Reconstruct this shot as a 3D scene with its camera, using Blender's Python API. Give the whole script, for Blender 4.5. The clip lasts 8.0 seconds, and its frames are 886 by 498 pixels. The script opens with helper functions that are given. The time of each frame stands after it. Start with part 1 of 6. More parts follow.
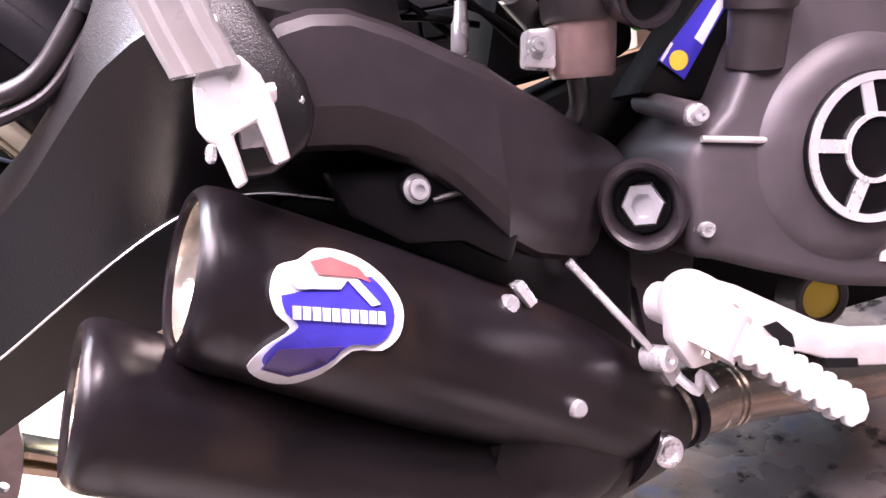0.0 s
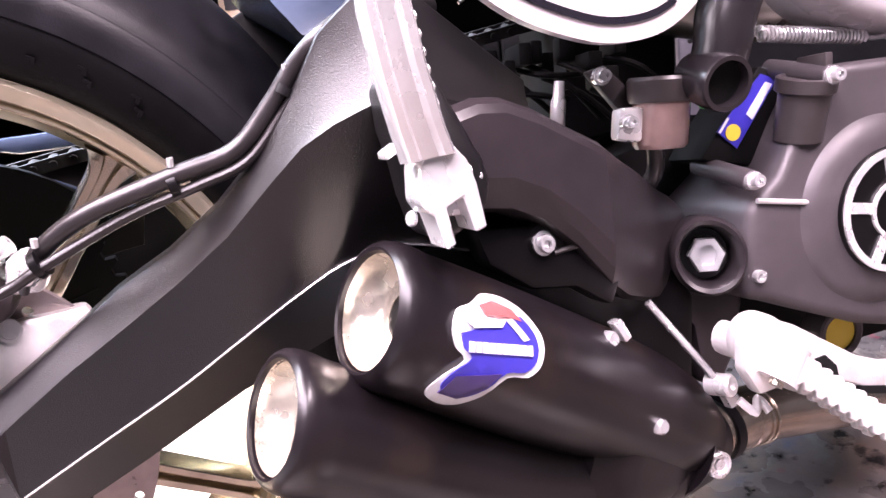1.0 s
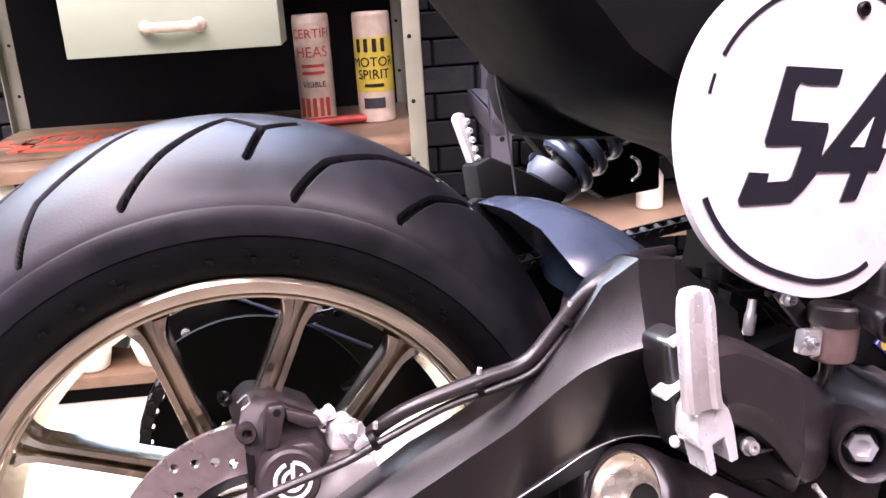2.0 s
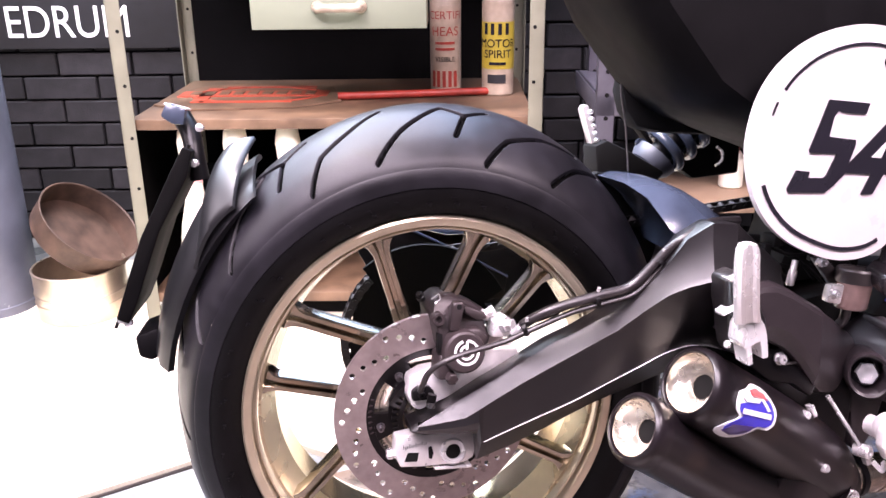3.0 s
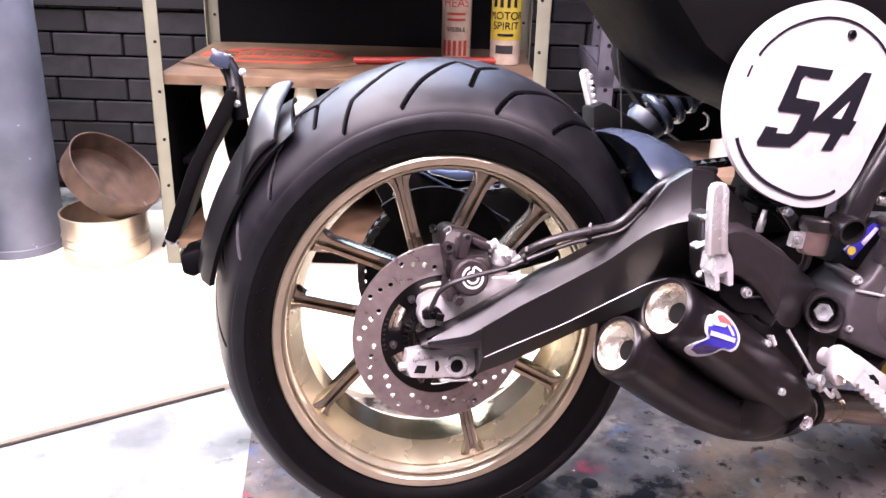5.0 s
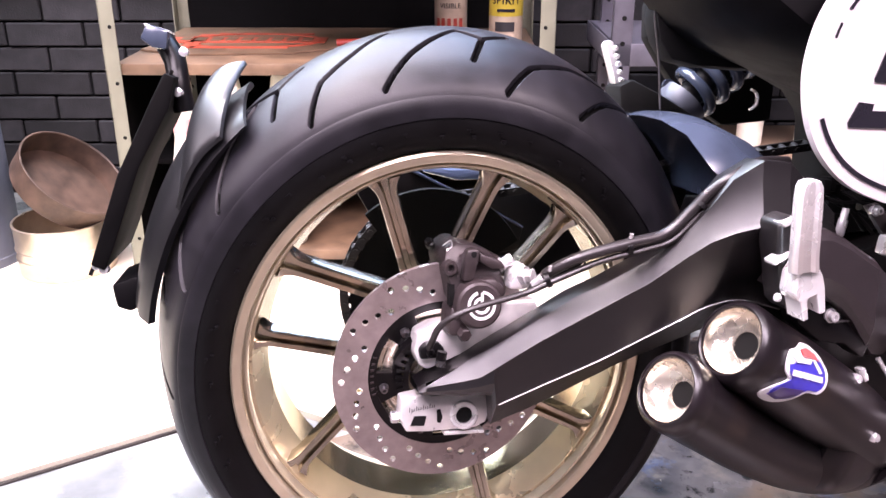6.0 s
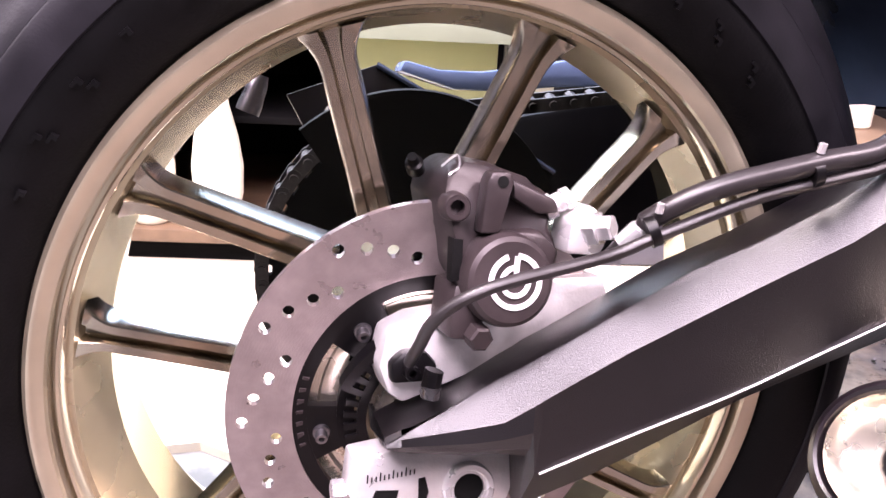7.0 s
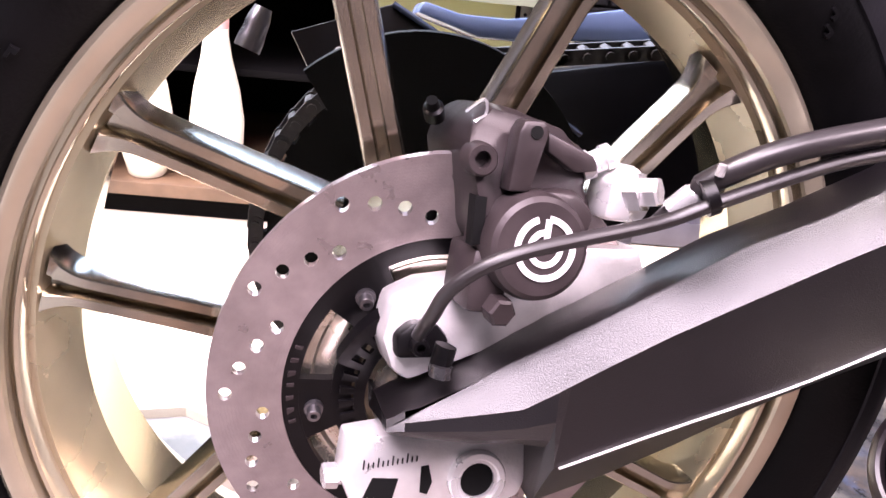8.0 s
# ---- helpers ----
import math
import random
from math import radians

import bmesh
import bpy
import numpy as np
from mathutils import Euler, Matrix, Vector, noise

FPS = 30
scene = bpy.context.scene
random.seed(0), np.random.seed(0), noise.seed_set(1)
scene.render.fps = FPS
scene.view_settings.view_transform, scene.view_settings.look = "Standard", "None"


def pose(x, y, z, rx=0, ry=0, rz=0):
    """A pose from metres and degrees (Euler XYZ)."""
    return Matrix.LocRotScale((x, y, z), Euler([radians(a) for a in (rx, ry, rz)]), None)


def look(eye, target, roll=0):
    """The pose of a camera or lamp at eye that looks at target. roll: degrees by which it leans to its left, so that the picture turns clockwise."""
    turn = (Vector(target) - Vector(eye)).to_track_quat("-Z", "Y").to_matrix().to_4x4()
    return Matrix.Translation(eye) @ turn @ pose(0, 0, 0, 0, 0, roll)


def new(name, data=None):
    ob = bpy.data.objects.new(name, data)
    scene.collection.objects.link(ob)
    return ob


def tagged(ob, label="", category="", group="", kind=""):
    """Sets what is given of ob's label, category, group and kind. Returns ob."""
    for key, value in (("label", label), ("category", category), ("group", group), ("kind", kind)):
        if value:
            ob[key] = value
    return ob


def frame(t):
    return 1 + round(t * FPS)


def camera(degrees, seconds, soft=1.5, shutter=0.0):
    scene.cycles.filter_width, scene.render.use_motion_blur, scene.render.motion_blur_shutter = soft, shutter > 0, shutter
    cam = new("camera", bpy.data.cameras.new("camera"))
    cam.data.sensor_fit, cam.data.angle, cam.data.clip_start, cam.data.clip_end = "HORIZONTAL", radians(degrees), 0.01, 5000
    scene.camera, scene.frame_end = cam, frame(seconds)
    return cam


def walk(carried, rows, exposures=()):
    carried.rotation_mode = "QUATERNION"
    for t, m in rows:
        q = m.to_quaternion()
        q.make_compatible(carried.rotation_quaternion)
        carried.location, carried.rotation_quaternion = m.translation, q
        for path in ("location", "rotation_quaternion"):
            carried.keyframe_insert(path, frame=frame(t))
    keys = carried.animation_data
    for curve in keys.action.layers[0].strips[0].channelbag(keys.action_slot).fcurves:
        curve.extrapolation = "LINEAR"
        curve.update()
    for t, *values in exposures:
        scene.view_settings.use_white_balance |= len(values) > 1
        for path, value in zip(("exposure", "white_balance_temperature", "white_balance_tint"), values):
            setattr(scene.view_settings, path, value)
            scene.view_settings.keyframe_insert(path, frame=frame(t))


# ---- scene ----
cam = camera(54.0, 8.0)
# seconds, place, turn
ROWS = [
    (0.0, 0.2591, -0.6410, 0.6131, 68.449, 8.856, -21.330),
    (0.5, 0.2237, -0.6221, 0.6143, 66.515, 8.980, -22.579),
    (1.0, 0.1381, -0.6775, 0.6738, 69.483, 6.894, -24.176),
    (1.5, 0.0363, -0.7267, 0.7798, 73.353, 5.173, -24.509),
    (2.0, -0.0370, -0.7209, 0.8562, 72.003, 3.308, -20.451),
    (2.2, -0.0689, -0.7337, 0.8787, 70.938, 2.829, -18.218),
    (3.3, -0.2426, -1.0976, 0.9617, 69.058, 0.267, -13.924),
    (3.5, -0.2524, -1.1379, 0.9581, 68.528, -0.199, -13.804),
    (4.0, -0.2608, -1.1667, 0.9568, 67.971, -1.040, -13.633),
    (4.5, -0.2654, -1.1596, 0.9544, 68.333, -1.395, -13.666),
    (4.7, -0.2665, -1.1529, 0.9511, 68.490, -1.505, -13.818),
    (5.8, -0.2317, -0.9955, 0.9227, 67.012, -0.525, -14.213),
    (6.0, -0.2057, -0.9058, 0.8869, 67.526, -0.046, -14.483),
    (6.5, -0.1442, -0.6654, 0.7789, 68.380, 0.166, -14.725),
    (7.0, -0.1293, -0.5206, 0.6698, 68.512, -2.701, -16.586),
    (7.5, -0.1201, -0.4660, 0.6397, 67.982, -4.680, -16.340),
    (8.0, -0.1212, -0.4654, 0.6396, 66.673, -5.285, -15.598),
]
walk(cam, [(t, pose(x, y, z, rx, ry, rz)) for t, x, y, z, rx, ry, rz in ROWS], [(t, s, 6500, 19) for t, s in ((0.0, 0.32), (0.5, 0.4), (1.0, 0.42), (1.5, 0.14), (2.0, 0.0), (3.5, 0.0), (4.5, -0.05), (6.0, 0.0), (6.5, 0.1), (7.0, 0.22), (8.0, 0.24))])


# ---- light ----
world = bpy.data.worlds.new("world")
scene.world = world
world.use_nodes = True
bg = world.node_tree.nodes["Background"]
bg.inputs[0].default_value, bg.inputs[1].default_value = (0.75, 0.78, 0.9, 1), 0.004
scene.view_settings.exposure = 0.0


LIFT = Vector((0, 0, 0.11))


def area_lamp(name, eye, target, sx, sy, watts, colour):
    lamp = bpy.data.lights.new(name, "AREA")
    lamp.shape, lamp.size, lamp.size_y, lamp.energy, lamp.color = "RECTANGLE", sx, sy, watts, colour
    ob = new(name, lamp)
    ob.matrix_world = look(Vector(eye) + LIFT, Vector(target) + LIFT)
    return ob


area_lamp("ceiling_lamp_light", (-0.75, -0.8, 2.5), (-0.05, -0.35, 0.2), 2.5, 1.3, 275, (1.0, 0.86, 0.97))
area_lamp("ceiling_lamp_light", (-0.3, 0.85, 2.75), (0.0, -0.3, 0.3), 2.3, 0.9, 115, (1.0, 0.93, 0.98))
area_lamp("wall_panel_light", (-0.6, 1.38, 1.98), (0.0, -0.6, 0.5), 1.6, 1.2, 165, (0.74, 0.86, 1.0))
area_lamp("side_lamp_light", (-2.3, 0.5, 1.75), (0.1, -0.2, 0.4), 0.9, 0.9, 30, (1.0, 0.9, 0.97))
area_lamp("window_light", (0.65, 1.0, 2.15), (0.1, -0.6, 0.5), 1.2, 0.9, 55, (0.45, 0.66, 1.0))
area_lamp("ceiling_lamp_light", (1.3, -1.2, 2.45), (0.4, -0.2, 0.2), 1.0, 0.5, 95, (1.0, 0.84, 0.9))
area_lamp("ceiling_lamp_light", (-0.75, 0.3, 2.4), (-0.5, 0.45, 0.0), 0.3, 0.3, 32, (1.0, 0.9, 0.76))


# ---- materials ----
def mat(name, colour, rough=0.5, metal=0.0, vary=0.12, scale=30.0, bump=0.0, bump_scale=300.0, coat=0.0, second=None, spots=0.0, random_tint=0.0, spec=0.5, uneven=0.09):
    """A surface with two scales of variation in colour and gloss, and fine relief."""
    m = bpy.data.materials.new(name)
    m.use_nodes = True
    nt = m.node_tree
    b = nt.nodes["Principled BSDF"]
    b.inputs["Metallic"].default_value = metal
    b.inputs["Coat Weight"].default_value = coat
    b.inputs["Specular IOR Level"].default_value = spec
    tc = nt.nodes.new("ShaderNodeTexCoord")
    n1, n2 = nt.nodes.new("ShaderNodeTexNoise"), nt.nodes.new("ShaderNodeTexNoise")
    n1.inputs["Scale"].default_value, n1.inputs["Detail"].default_value = scale, 6
    n2.inputs["Scale"].default_value, n2.inputs["Detail"].default_value = scale * 0.13, 4
    for n in (n1, n2):
        nt.links.new(tc.outputs["Object"], n.inputs["Vector"])
    mixn = nt.nodes.new("ShaderNodeMix")
    mixn.inputs[0].default_value = 0.55
    nt.links.new(n1.outputs["Fac"], mixn.inputs[2])
    nt.links.new(n2.outputs["Fac"], mixn.inputs[3])
    ramp = nt.nodes.new("ShaderNodeValToRGB")
    lo = [c * (1 - vary * 1.6) for c in colour]
    hi = [min(1, c * (1 + vary)) for c in colour] if second is None else list(second)
    ramp.color_ramp.elements[0].color, ramp.color_ramp.elements[1].color = (*lo, 1), (*hi, 1)
    ramp.color_ramp.elements[0].position, ramp.color_ramp.elements[1].position = 0.36, 0.64
    nt.links.new(mixn.outputs[0], ramp.inputs[0])
    out = ramp.outputs[0]
    if random_tint:
        info = nt.nodes.new("ShaderNodeObjectInfo")
        mr = nt.nodes.new("ShaderNodeMapRange")
        mr.inputs[3].default_value, mr.inputs[4].default_value = 1 - random_tint, 1 + random_tint
        nt.links.new(info.outputs["Random"], mr.inputs[0])
        hsv = nt.nodes.new("ShaderNodeHueSaturation")
        nt.links.new(mr.outputs[0], hsv.inputs["Value"])
        nt.links.new(out, hsv.inputs["Color"])
        out = hsv.outputs[0]
    nt.links.new(out, b.inputs["Base Color"])
    rr = nt.nodes.new("ShaderNodeMapRange")
    rr.inputs[1].default_value, rr.inputs[2].default_value = 0.3, 0.7
    rr.inputs[3].default_value, rr.inputs[4].default_value = max(0.02, rough - uneven), min(1, rough + uneven)
    nt.links.new(mixn.outputs[0], rr.inputs[0])
    nt.links.new(rr.outputs[0], b.inputs["Roughness"])
    if bump:
        n3 = nt.nodes.new("ShaderNodeTexNoise")
        n3.inputs["Scale"].default_value, n3.inputs["Detail"].default_value = bump_scale, 3
        nt.links.new(tc.outputs["Object"], n3.inputs["Vector"])
        bp = nt.nodes.new("ShaderNodeBump")
        bp.inputs["Strength"].default_value, bp.inputs["Distance"].default_value = bump, 0.002
        nt.links.new(n3.outputs["Fac"], bp.inputs["Height"])
        nt.links.new(bp.outputs[0], b.inputs["Normal"])
    return m


M_RUBBER = mat("rubber", (0.0095, 0.0088, 0.0115), 0.43, bump=0.08, bump_scale=600, vary=0.35, scale=40, spec=0.25)
M_SIDEWALL = mat("rubber_sidewall", (0.0035, 0.0032, 0.0038), 0.5, bump=0.15, bump_scale=500, vary=0.3, scale=50, spec=0.14)
M_GOLD = mat("gold_wheel_paint", (0.66, 0.58, 0.43), 0.23, metal=0.65, vary=0.12, scale=25, bump=0.04, bump_scale=700, uneven=0.06)
# shaded and lit copies of the rim's gold for the inside of the barrel
M_BARREL_SHADED = mat("gold_barrel_shaded", (0.47, 0.405, 0.265), 0.15, metal=0.92, vary=0.15, scale=20, bump=0.03, bump_scale=500, uneven=0.06)
M_BARREL_LIT = mat("gold_barrel_lit", (0.57, 0.485, 0.325), 0.27, metal=0.65, vary=0.12, scale=20, bump=0.03, bump_scale=600, uneven=0.06)
M_SPOKE = mat("machined_spoke", (0.54, 0.485, 0.39), 0.2, metal=1.0, vary=0.2, scale=40, uneven=0.05)
M_DISC = mat("brushed_steel", (0.42, 0.355, 0.35), 0.33, metal=0.65, vary=0.16, scale=70, bump=0.1, bump_scale=900)
M_BLACK_METAL = mat("satin_black_metal", (0.0035, 0.003, 0.0036), 0.36, vary=0.25, scale=50, spec=0.24)
M_SWING = mat("textured_black_paint", (0.0035, 0.0026, 0.0033), 0.32, vary=0.2, scale=120, bump=0.2, bump_scale=1300, spec=0.8, uneven=0.03)
M_TUBE = mat("satin_black_enamel", (0.016, 0.013, 0.015), 0.26, vary=0.15, scale=40, spec=0.6, uneven=0.03)
M_MUD = mat("gloss_black_mudguard", (0.006, 0.006, 0.007), 0.36, vary=0.2, scale=30, spec=0.5, uneven=0.05)
M_COVER = mat("black_plastic_cover", (0.021, 0.0165, 0.0185), 0.34, vary=0.15, scale=80, bump=0.12, bump_scale=1500, uneven=0.03)
M_MUFF = mat("matt_black_exhaust", (0.0075, 0.0055, 0.0068), 0.3, vary=0.4, scale=22, bump=0.04, bump_scale=800, spec=0.42, uneven=0.05)
M_CALIPER = mat("dark_grey_casting", (0.04, 0.03, 0.031), 0.42, metal=0.25, vary=0.25, scale=70, bump=0.1, bump_scale=1400)
M_ALU = mat("machined_aluminium", (0.9, 0.88, 0.88), 0.28, metal=0.6, vary=0.08, scale=60, bump=0.06, bump_scale=500)
M_ALU_CAST = mat("cast_aluminium", (0.88, 0.85, 0.84), 0.34, metal=0.55, vary=0.12, scale=60, bump=0.15, bump_scale=500)
M_DARK_STEEL = mat("dark_steel", (0.2, 0.19, 0.2), 0.3, metal=0.9, vary=0.2, scale=90)
# the blue light reflected by the chain guard is put into its colour
M_GUARD = mat("guard_blue_reflection", (0.1, 0.14, 0.24), 0.25, vary=0.1, scale=20)
M_STEEL = mat("bolt_steel", (0.82, 0.81, 0.82), 0.24, metal=0.7, vary=0.12, scale=90)
M_PIPE = mat("heat_tinted_steel", (0.55, 0.44, 0.33), 0.25, metal=0.95, vary=0.25, scale=22, second=(0.68, 0.62, 0.55))
M_LINER = mat("exhaust_liner", (0.74, 0.68, 0.58), 0.26, metal=0.85, vary=0.2, scale=60)
# near-black that puts the shade among the parts into their colour
M_SHADE = mat("shade_black", (0.003, 0.0028, 0.003), 0.7, vary=0.3, scale=40, spec=0.15)
M_GROOVE_SHADE = mat("groove_shade", (0.002, 0.002, 0.002), 0.9, spec=0.03)
# near-black for dark parts, and for flat pieces that stand in as shaded holes
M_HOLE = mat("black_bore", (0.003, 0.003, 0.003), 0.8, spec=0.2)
M_WHITE = mat("white_enamel", (0.54, 0.505, 0.515), 0.28, vary=0.03, coat=0.3)
M_DIGIT = mat("black_decal", (0.012, 0.011, 0.016), 0.25, vary=0.1)
M_HOSE = mat("rubber_hose", (0.02, 0.017, 0.018), 0.35, vary=0.2, scale=80)
M_CHAIN = mat("oiled_chain", (0.03, 0.027, 0.028), 0.55, metal=0.2, vary=0.3, scale=120)
M_ENGINE = mat("engine_paint", (0.068, 0.058, 0.063), 0.38, metal=0.15, vary=0.15, scale=40, bump=0.15, bump_scale=1300, uneven=0.04)
M_BLUE = mat("sticker_blue", (0.05, 0.04, 0.42), 0.3, vary=0.06)
M_VIOLET = mat("sticker_violet", (0.06, 0.035, 0.16), 0.3, vary=0.1)
M_STK_WHITE = mat("sticker_white", (0.8, 0.79, 0.8), 0.35, vary=0.03)
M_STK_RED = mat("sticker_red", (0.55, 0.12, 0.12), 0.35, vary=0.08)
M_YELLOW = mat("sticker_yellow", (0.75, 0.55, 0.06), 0.4, vary=0.05)
M_AMBER = mat("amber_fluid", (0.25, 0.165, 0.15), 0.2, vary=0.15, scale=60)
M_GREEN = mat("green_cap", (0.05, 0.5, 0.06), 0.4)
M_TAIL = mat("tail_plastic", (0.003, 0.0027, 0.0032), 0.58, vary=0.2, scale=30, bump=0.1, bump_scale=900, spec=0.08)
# black with the blue of reflected light mixed into its base colour
M_BLUEBLACK = mat("gloss_black_blue_sheen", (0.045, 0.058, 0.088), 0.24, vary=0.15, scale=30, spec=0.7, uneven=0.05)
M_LEATHER = mat("brown_leather", (0.16, 0.07, 0.05), 0.5, vary=0.2, scale=60, bump=0.4, bump_scale=400)
M_CONCRETE = mat("worn_concrete", (0.12, 0.13, 0.13), 0.3, vary=0.45, scale=9, bump=0.1, bump_scale=60, second=(0.24, 0.25, 0.24))
M_PAINTED = mat("paint_splashed_floor", (0.055, 0.062, 0.068), 0.24, vary=0.5, scale=14, second=(0.135, 0.115, 0.11), bump=0.15, bump_scale=120)
M_BOARD = mat("pale_plywood", (0.72, 0.66, 0.52), 0.5, vary=0.05, scale=7)
M_BRICK = mat("dark_painted_brick", (0.018, 0.017, 0.019), 0.75, vary=0.3, scale=30, bump=0.5, bump_scale=200, random_tint=0.4, spec=0.3)
M_MORTAR = mat("dark_mortar", (0.006, 0.006, 0.007), 0.9, vary=0.3, scale=60, spec=0.15)
M_POST = mat("olive_grey_enamel", (0.19, 0.19, 0.14), 0.5, vary=0.12, scale=14, bump=0.1, bump_scale=120)
M_SHELFWOOD = mat("shelf_wood", (0.14, 0.085, 0.05), 0.5, vary=0.4, scale=16, bump=0.2, bump_scale=90)
M_EDGE_SHADOW = mat("shadow_brown", (0.035, 0.026, 0.02), 0.7, vary=0.4, scale=30)
# near-black for the plate board and for the shelf's inside, shade put in
M_VOID_BLACK = mat("void_black", (0.003, 0.0028, 0.003), 0.8, vary=0.3, spec=0.06)
M_LID = mat("grey_brown_plastic", (0.042, 0.035, 0.036), 0.38, vary=0.15, scale=60, bump=0.1, bump_scale=900, uneven=0.04)
M_MINT = mat("mint_enamel", (0.2, 0.225, 0.165), 0.45, vary=0.05, scale=12)
M_ROLLER = mat("white_roller_sleeve", (0.85, 0.82, 0.68), 0.7, vary=0.06, scale=40)
M_PINK = mat("pink_stain", (0.75, 0.4, 0.38), 0.7, vary=0.15)
M_TANK = mat("blue_grey_cylinder_paint", (0.09, 0.1, 0.13), 0.45, vary=0.3, scale=10, bump=0.1, bump_scale=60)
M_RUST = mat("rusty_steel", (0.09, 0.055, 0.038), 0.6, metal=0.3, vary=0.4, scale=24, bump=0.3, bump_scale=150)
M_TIN = mat("brushed_tin", (0.62, 0.52, 0.4), 0.32, metal=0.85, vary=0.25, scale=16)
M_CANWHITE = mat("can_white", (0.36, 0.29, 0.22), 0.4, vary=0.2, scale=40)
M_CANRED = mat("can_red", (0.3, 0.03, 0.018), 0.4, vary=0.2, scale=60)
M_CANYEL = mat("can_yellow", (0.36, 0.28, 0.03), 0.4, vary=0.1, scale=40)
M_BANNER = mat("black_banner", (0.012, 0.012, 0.015), 0.6, vary=0.3)
M_LETTER = mat("white_letters", (0.85, 0.85, 0.85), 0.5, vary=0.03)
M_SIGNRED = mat("sign_red", (0.36, 0.06, 0.03), 0.5, vary=0.25, scale=40)
M_PLASTER = mat("dark_plaster", (0.03, 0.029, 0.03), 0.8, vary=0.2, scale=6)
M_CEIL = mat("ceiling_paint", (0.09, 0.09, 0.09), 0.8, vary=0.1, scale=4)
M_RACK = mat("galvanised_rack", (0.12, 0.115, 0.14), 0.45, metal=0.3, vary=0.15, scale=30)


def splashed(m, blots):
    """Adds shaped paint blots of several colours over a material's own colour."""
    nt = m.node_tree
    b = nt.nodes["Principled BSDF"]
    src = b.inputs["Base Color"].links[0].from_socket
    tc = nt.nodes.new("ShaderNodeTexCoord")
    for k, (colour, scale, lo, hi) in enumerate(blots):
        n = nt.nodes.new("ShaderNodeTexNoise")
        n.noise_dimensions = "4D"
        n.inputs["W"].default_value, n.inputs["Scale"].default_value, n.inputs["Detail"].default_value, n.inputs["Roughness"].default_value = k * 3.7, scale, 7, 0.62
        nt.links.new(tc.outputs["Object"], n.inputs["Vector"])
        r = nt.nodes.new("ShaderNodeMapRange")
        r.inputs[1].default_value, r.inputs[2].default_value = lo, hi
        nt.links.new(n.outputs["Fac"], r.inputs[0])
        mx = nt.nodes.new("ShaderNodeMix")
        mx.data_type = "RGBA"
        nt.links.new(r.outputs[0], mx.inputs[0])
        nt.links.new(src, mx.inputs[6])
        mx.inputs[7].default_value = (*colour, 1)
        src = mx.outputs[2]
    nt.links.new(src, b.inputs["Base Color"])


splashed(M_PAINTED, [((0.17, 0.11, 0.075), 4, 0.5, 0.62), ((0.2, 0.165, 0.135), 6, 0.52, 0.66), ((0.2, 0.03, 0.05), 9, 0.63, 0.70), ((0.05, 0.075, 0.14), 8, 0.60, 0.70), ((0.16, 0.18, 0.18), 11, 0.62, 0.72), ((0.004, 0.004, 0.005), 7, 0.56, 0.62), ((0.02, 0.018, 0.016), 38, 0.58, 0.64), ((0.6, 0.52, 0.42), 70, 0.69, 0.715)])
splashed(M_CONCRETE, [((0.34, 0.34, 0.32), 5, 0.5, 0.66), ((0.04, 0.045, 0.045), 7, 0.60, 0.70), ((0.02, 0.02, 0.02), 30, 0.70, 0.74)])
splashed(M_BOARD, [((0.6, 0.42, 0.28), 4, 0.60, 0.78), ((0.4, 0.36, 0.3), 18, 0.72, 0.78)])
splashed(M_TANK, [((0.5, 0.5, 0.5), 24, 0.66, 0.70), ((0.12, 0.07, 0.04), 34, 0.70, 0.73)])
splashed(M_POST, [((0.14, 0.09, 0.05), 40, 0.68, 0.72)])
splashed(M_MUFF, [((0.032, 0.020, 0.014), 7, 0.55, 0.75)])



def ringed(m, scale):
    """Fine turned rings round the axle in the gloss and relief of a metal."""
    nt = m.node_tree
    b = nt.nodes["Principled BSDF"]
    tc, w = nt.nodes.new("ShaderNodeTexCoord"), nt.nodes.new("ShaderNodeTexWave")
    w.wave_type, w.rings_direction = "RINGS", "Y"
    w.inputs["Scale"].default_value, w.inputs["Distortion"].default_value, w.inputs["Detail"].default_value, w.inputs["Detail Scale"].default_value = scale, 6, 4, 3
    nt.links.new(tc.outputs["Object"], w.inputs["Vector"])
    bp = nt.nodes.new("ShaderNodeBump")
    bp.inputs["Strength"].default_value, bp.inputs["Distance"].default_value = 0.12, 0.001
    nt.links.new(w.outputs["Fac"], bp.inputs["Height"])
    nt.links.new(bp.outputs[0], b.inputs["Normal"])


ringed(M_DISC, 160)

# ---- helpers for meshes ----
V = Vector


BODY = []


def part(name, bm, material, parent=None, label="", sharp=35):
    if BODY:
        bmesh.ops.transform(bm, matrix=BODY[0], verts=bm.verts[:])
    bmesh.ops.recalc_face_normals(bm, faces=bm.faces[:])
    me = bpy.data.meshes.new(name)
    bm.to_mesh(me)
    bm.free()
    me.materials.append(material)
    me.shade_smooth()
    me.set_sharp_from_angle(angle=radians(sharp))
    ob = new(name, me)
    if parent:
        ob.parent = parent
    if label:
        ob["label"] = label
    return ob


def again(name, ob, m, parent):
    """A further piece on the same mesh."""
    o = new(name, ob.data)
    o.parent = parent
    o.matrix_basis = m
    return o


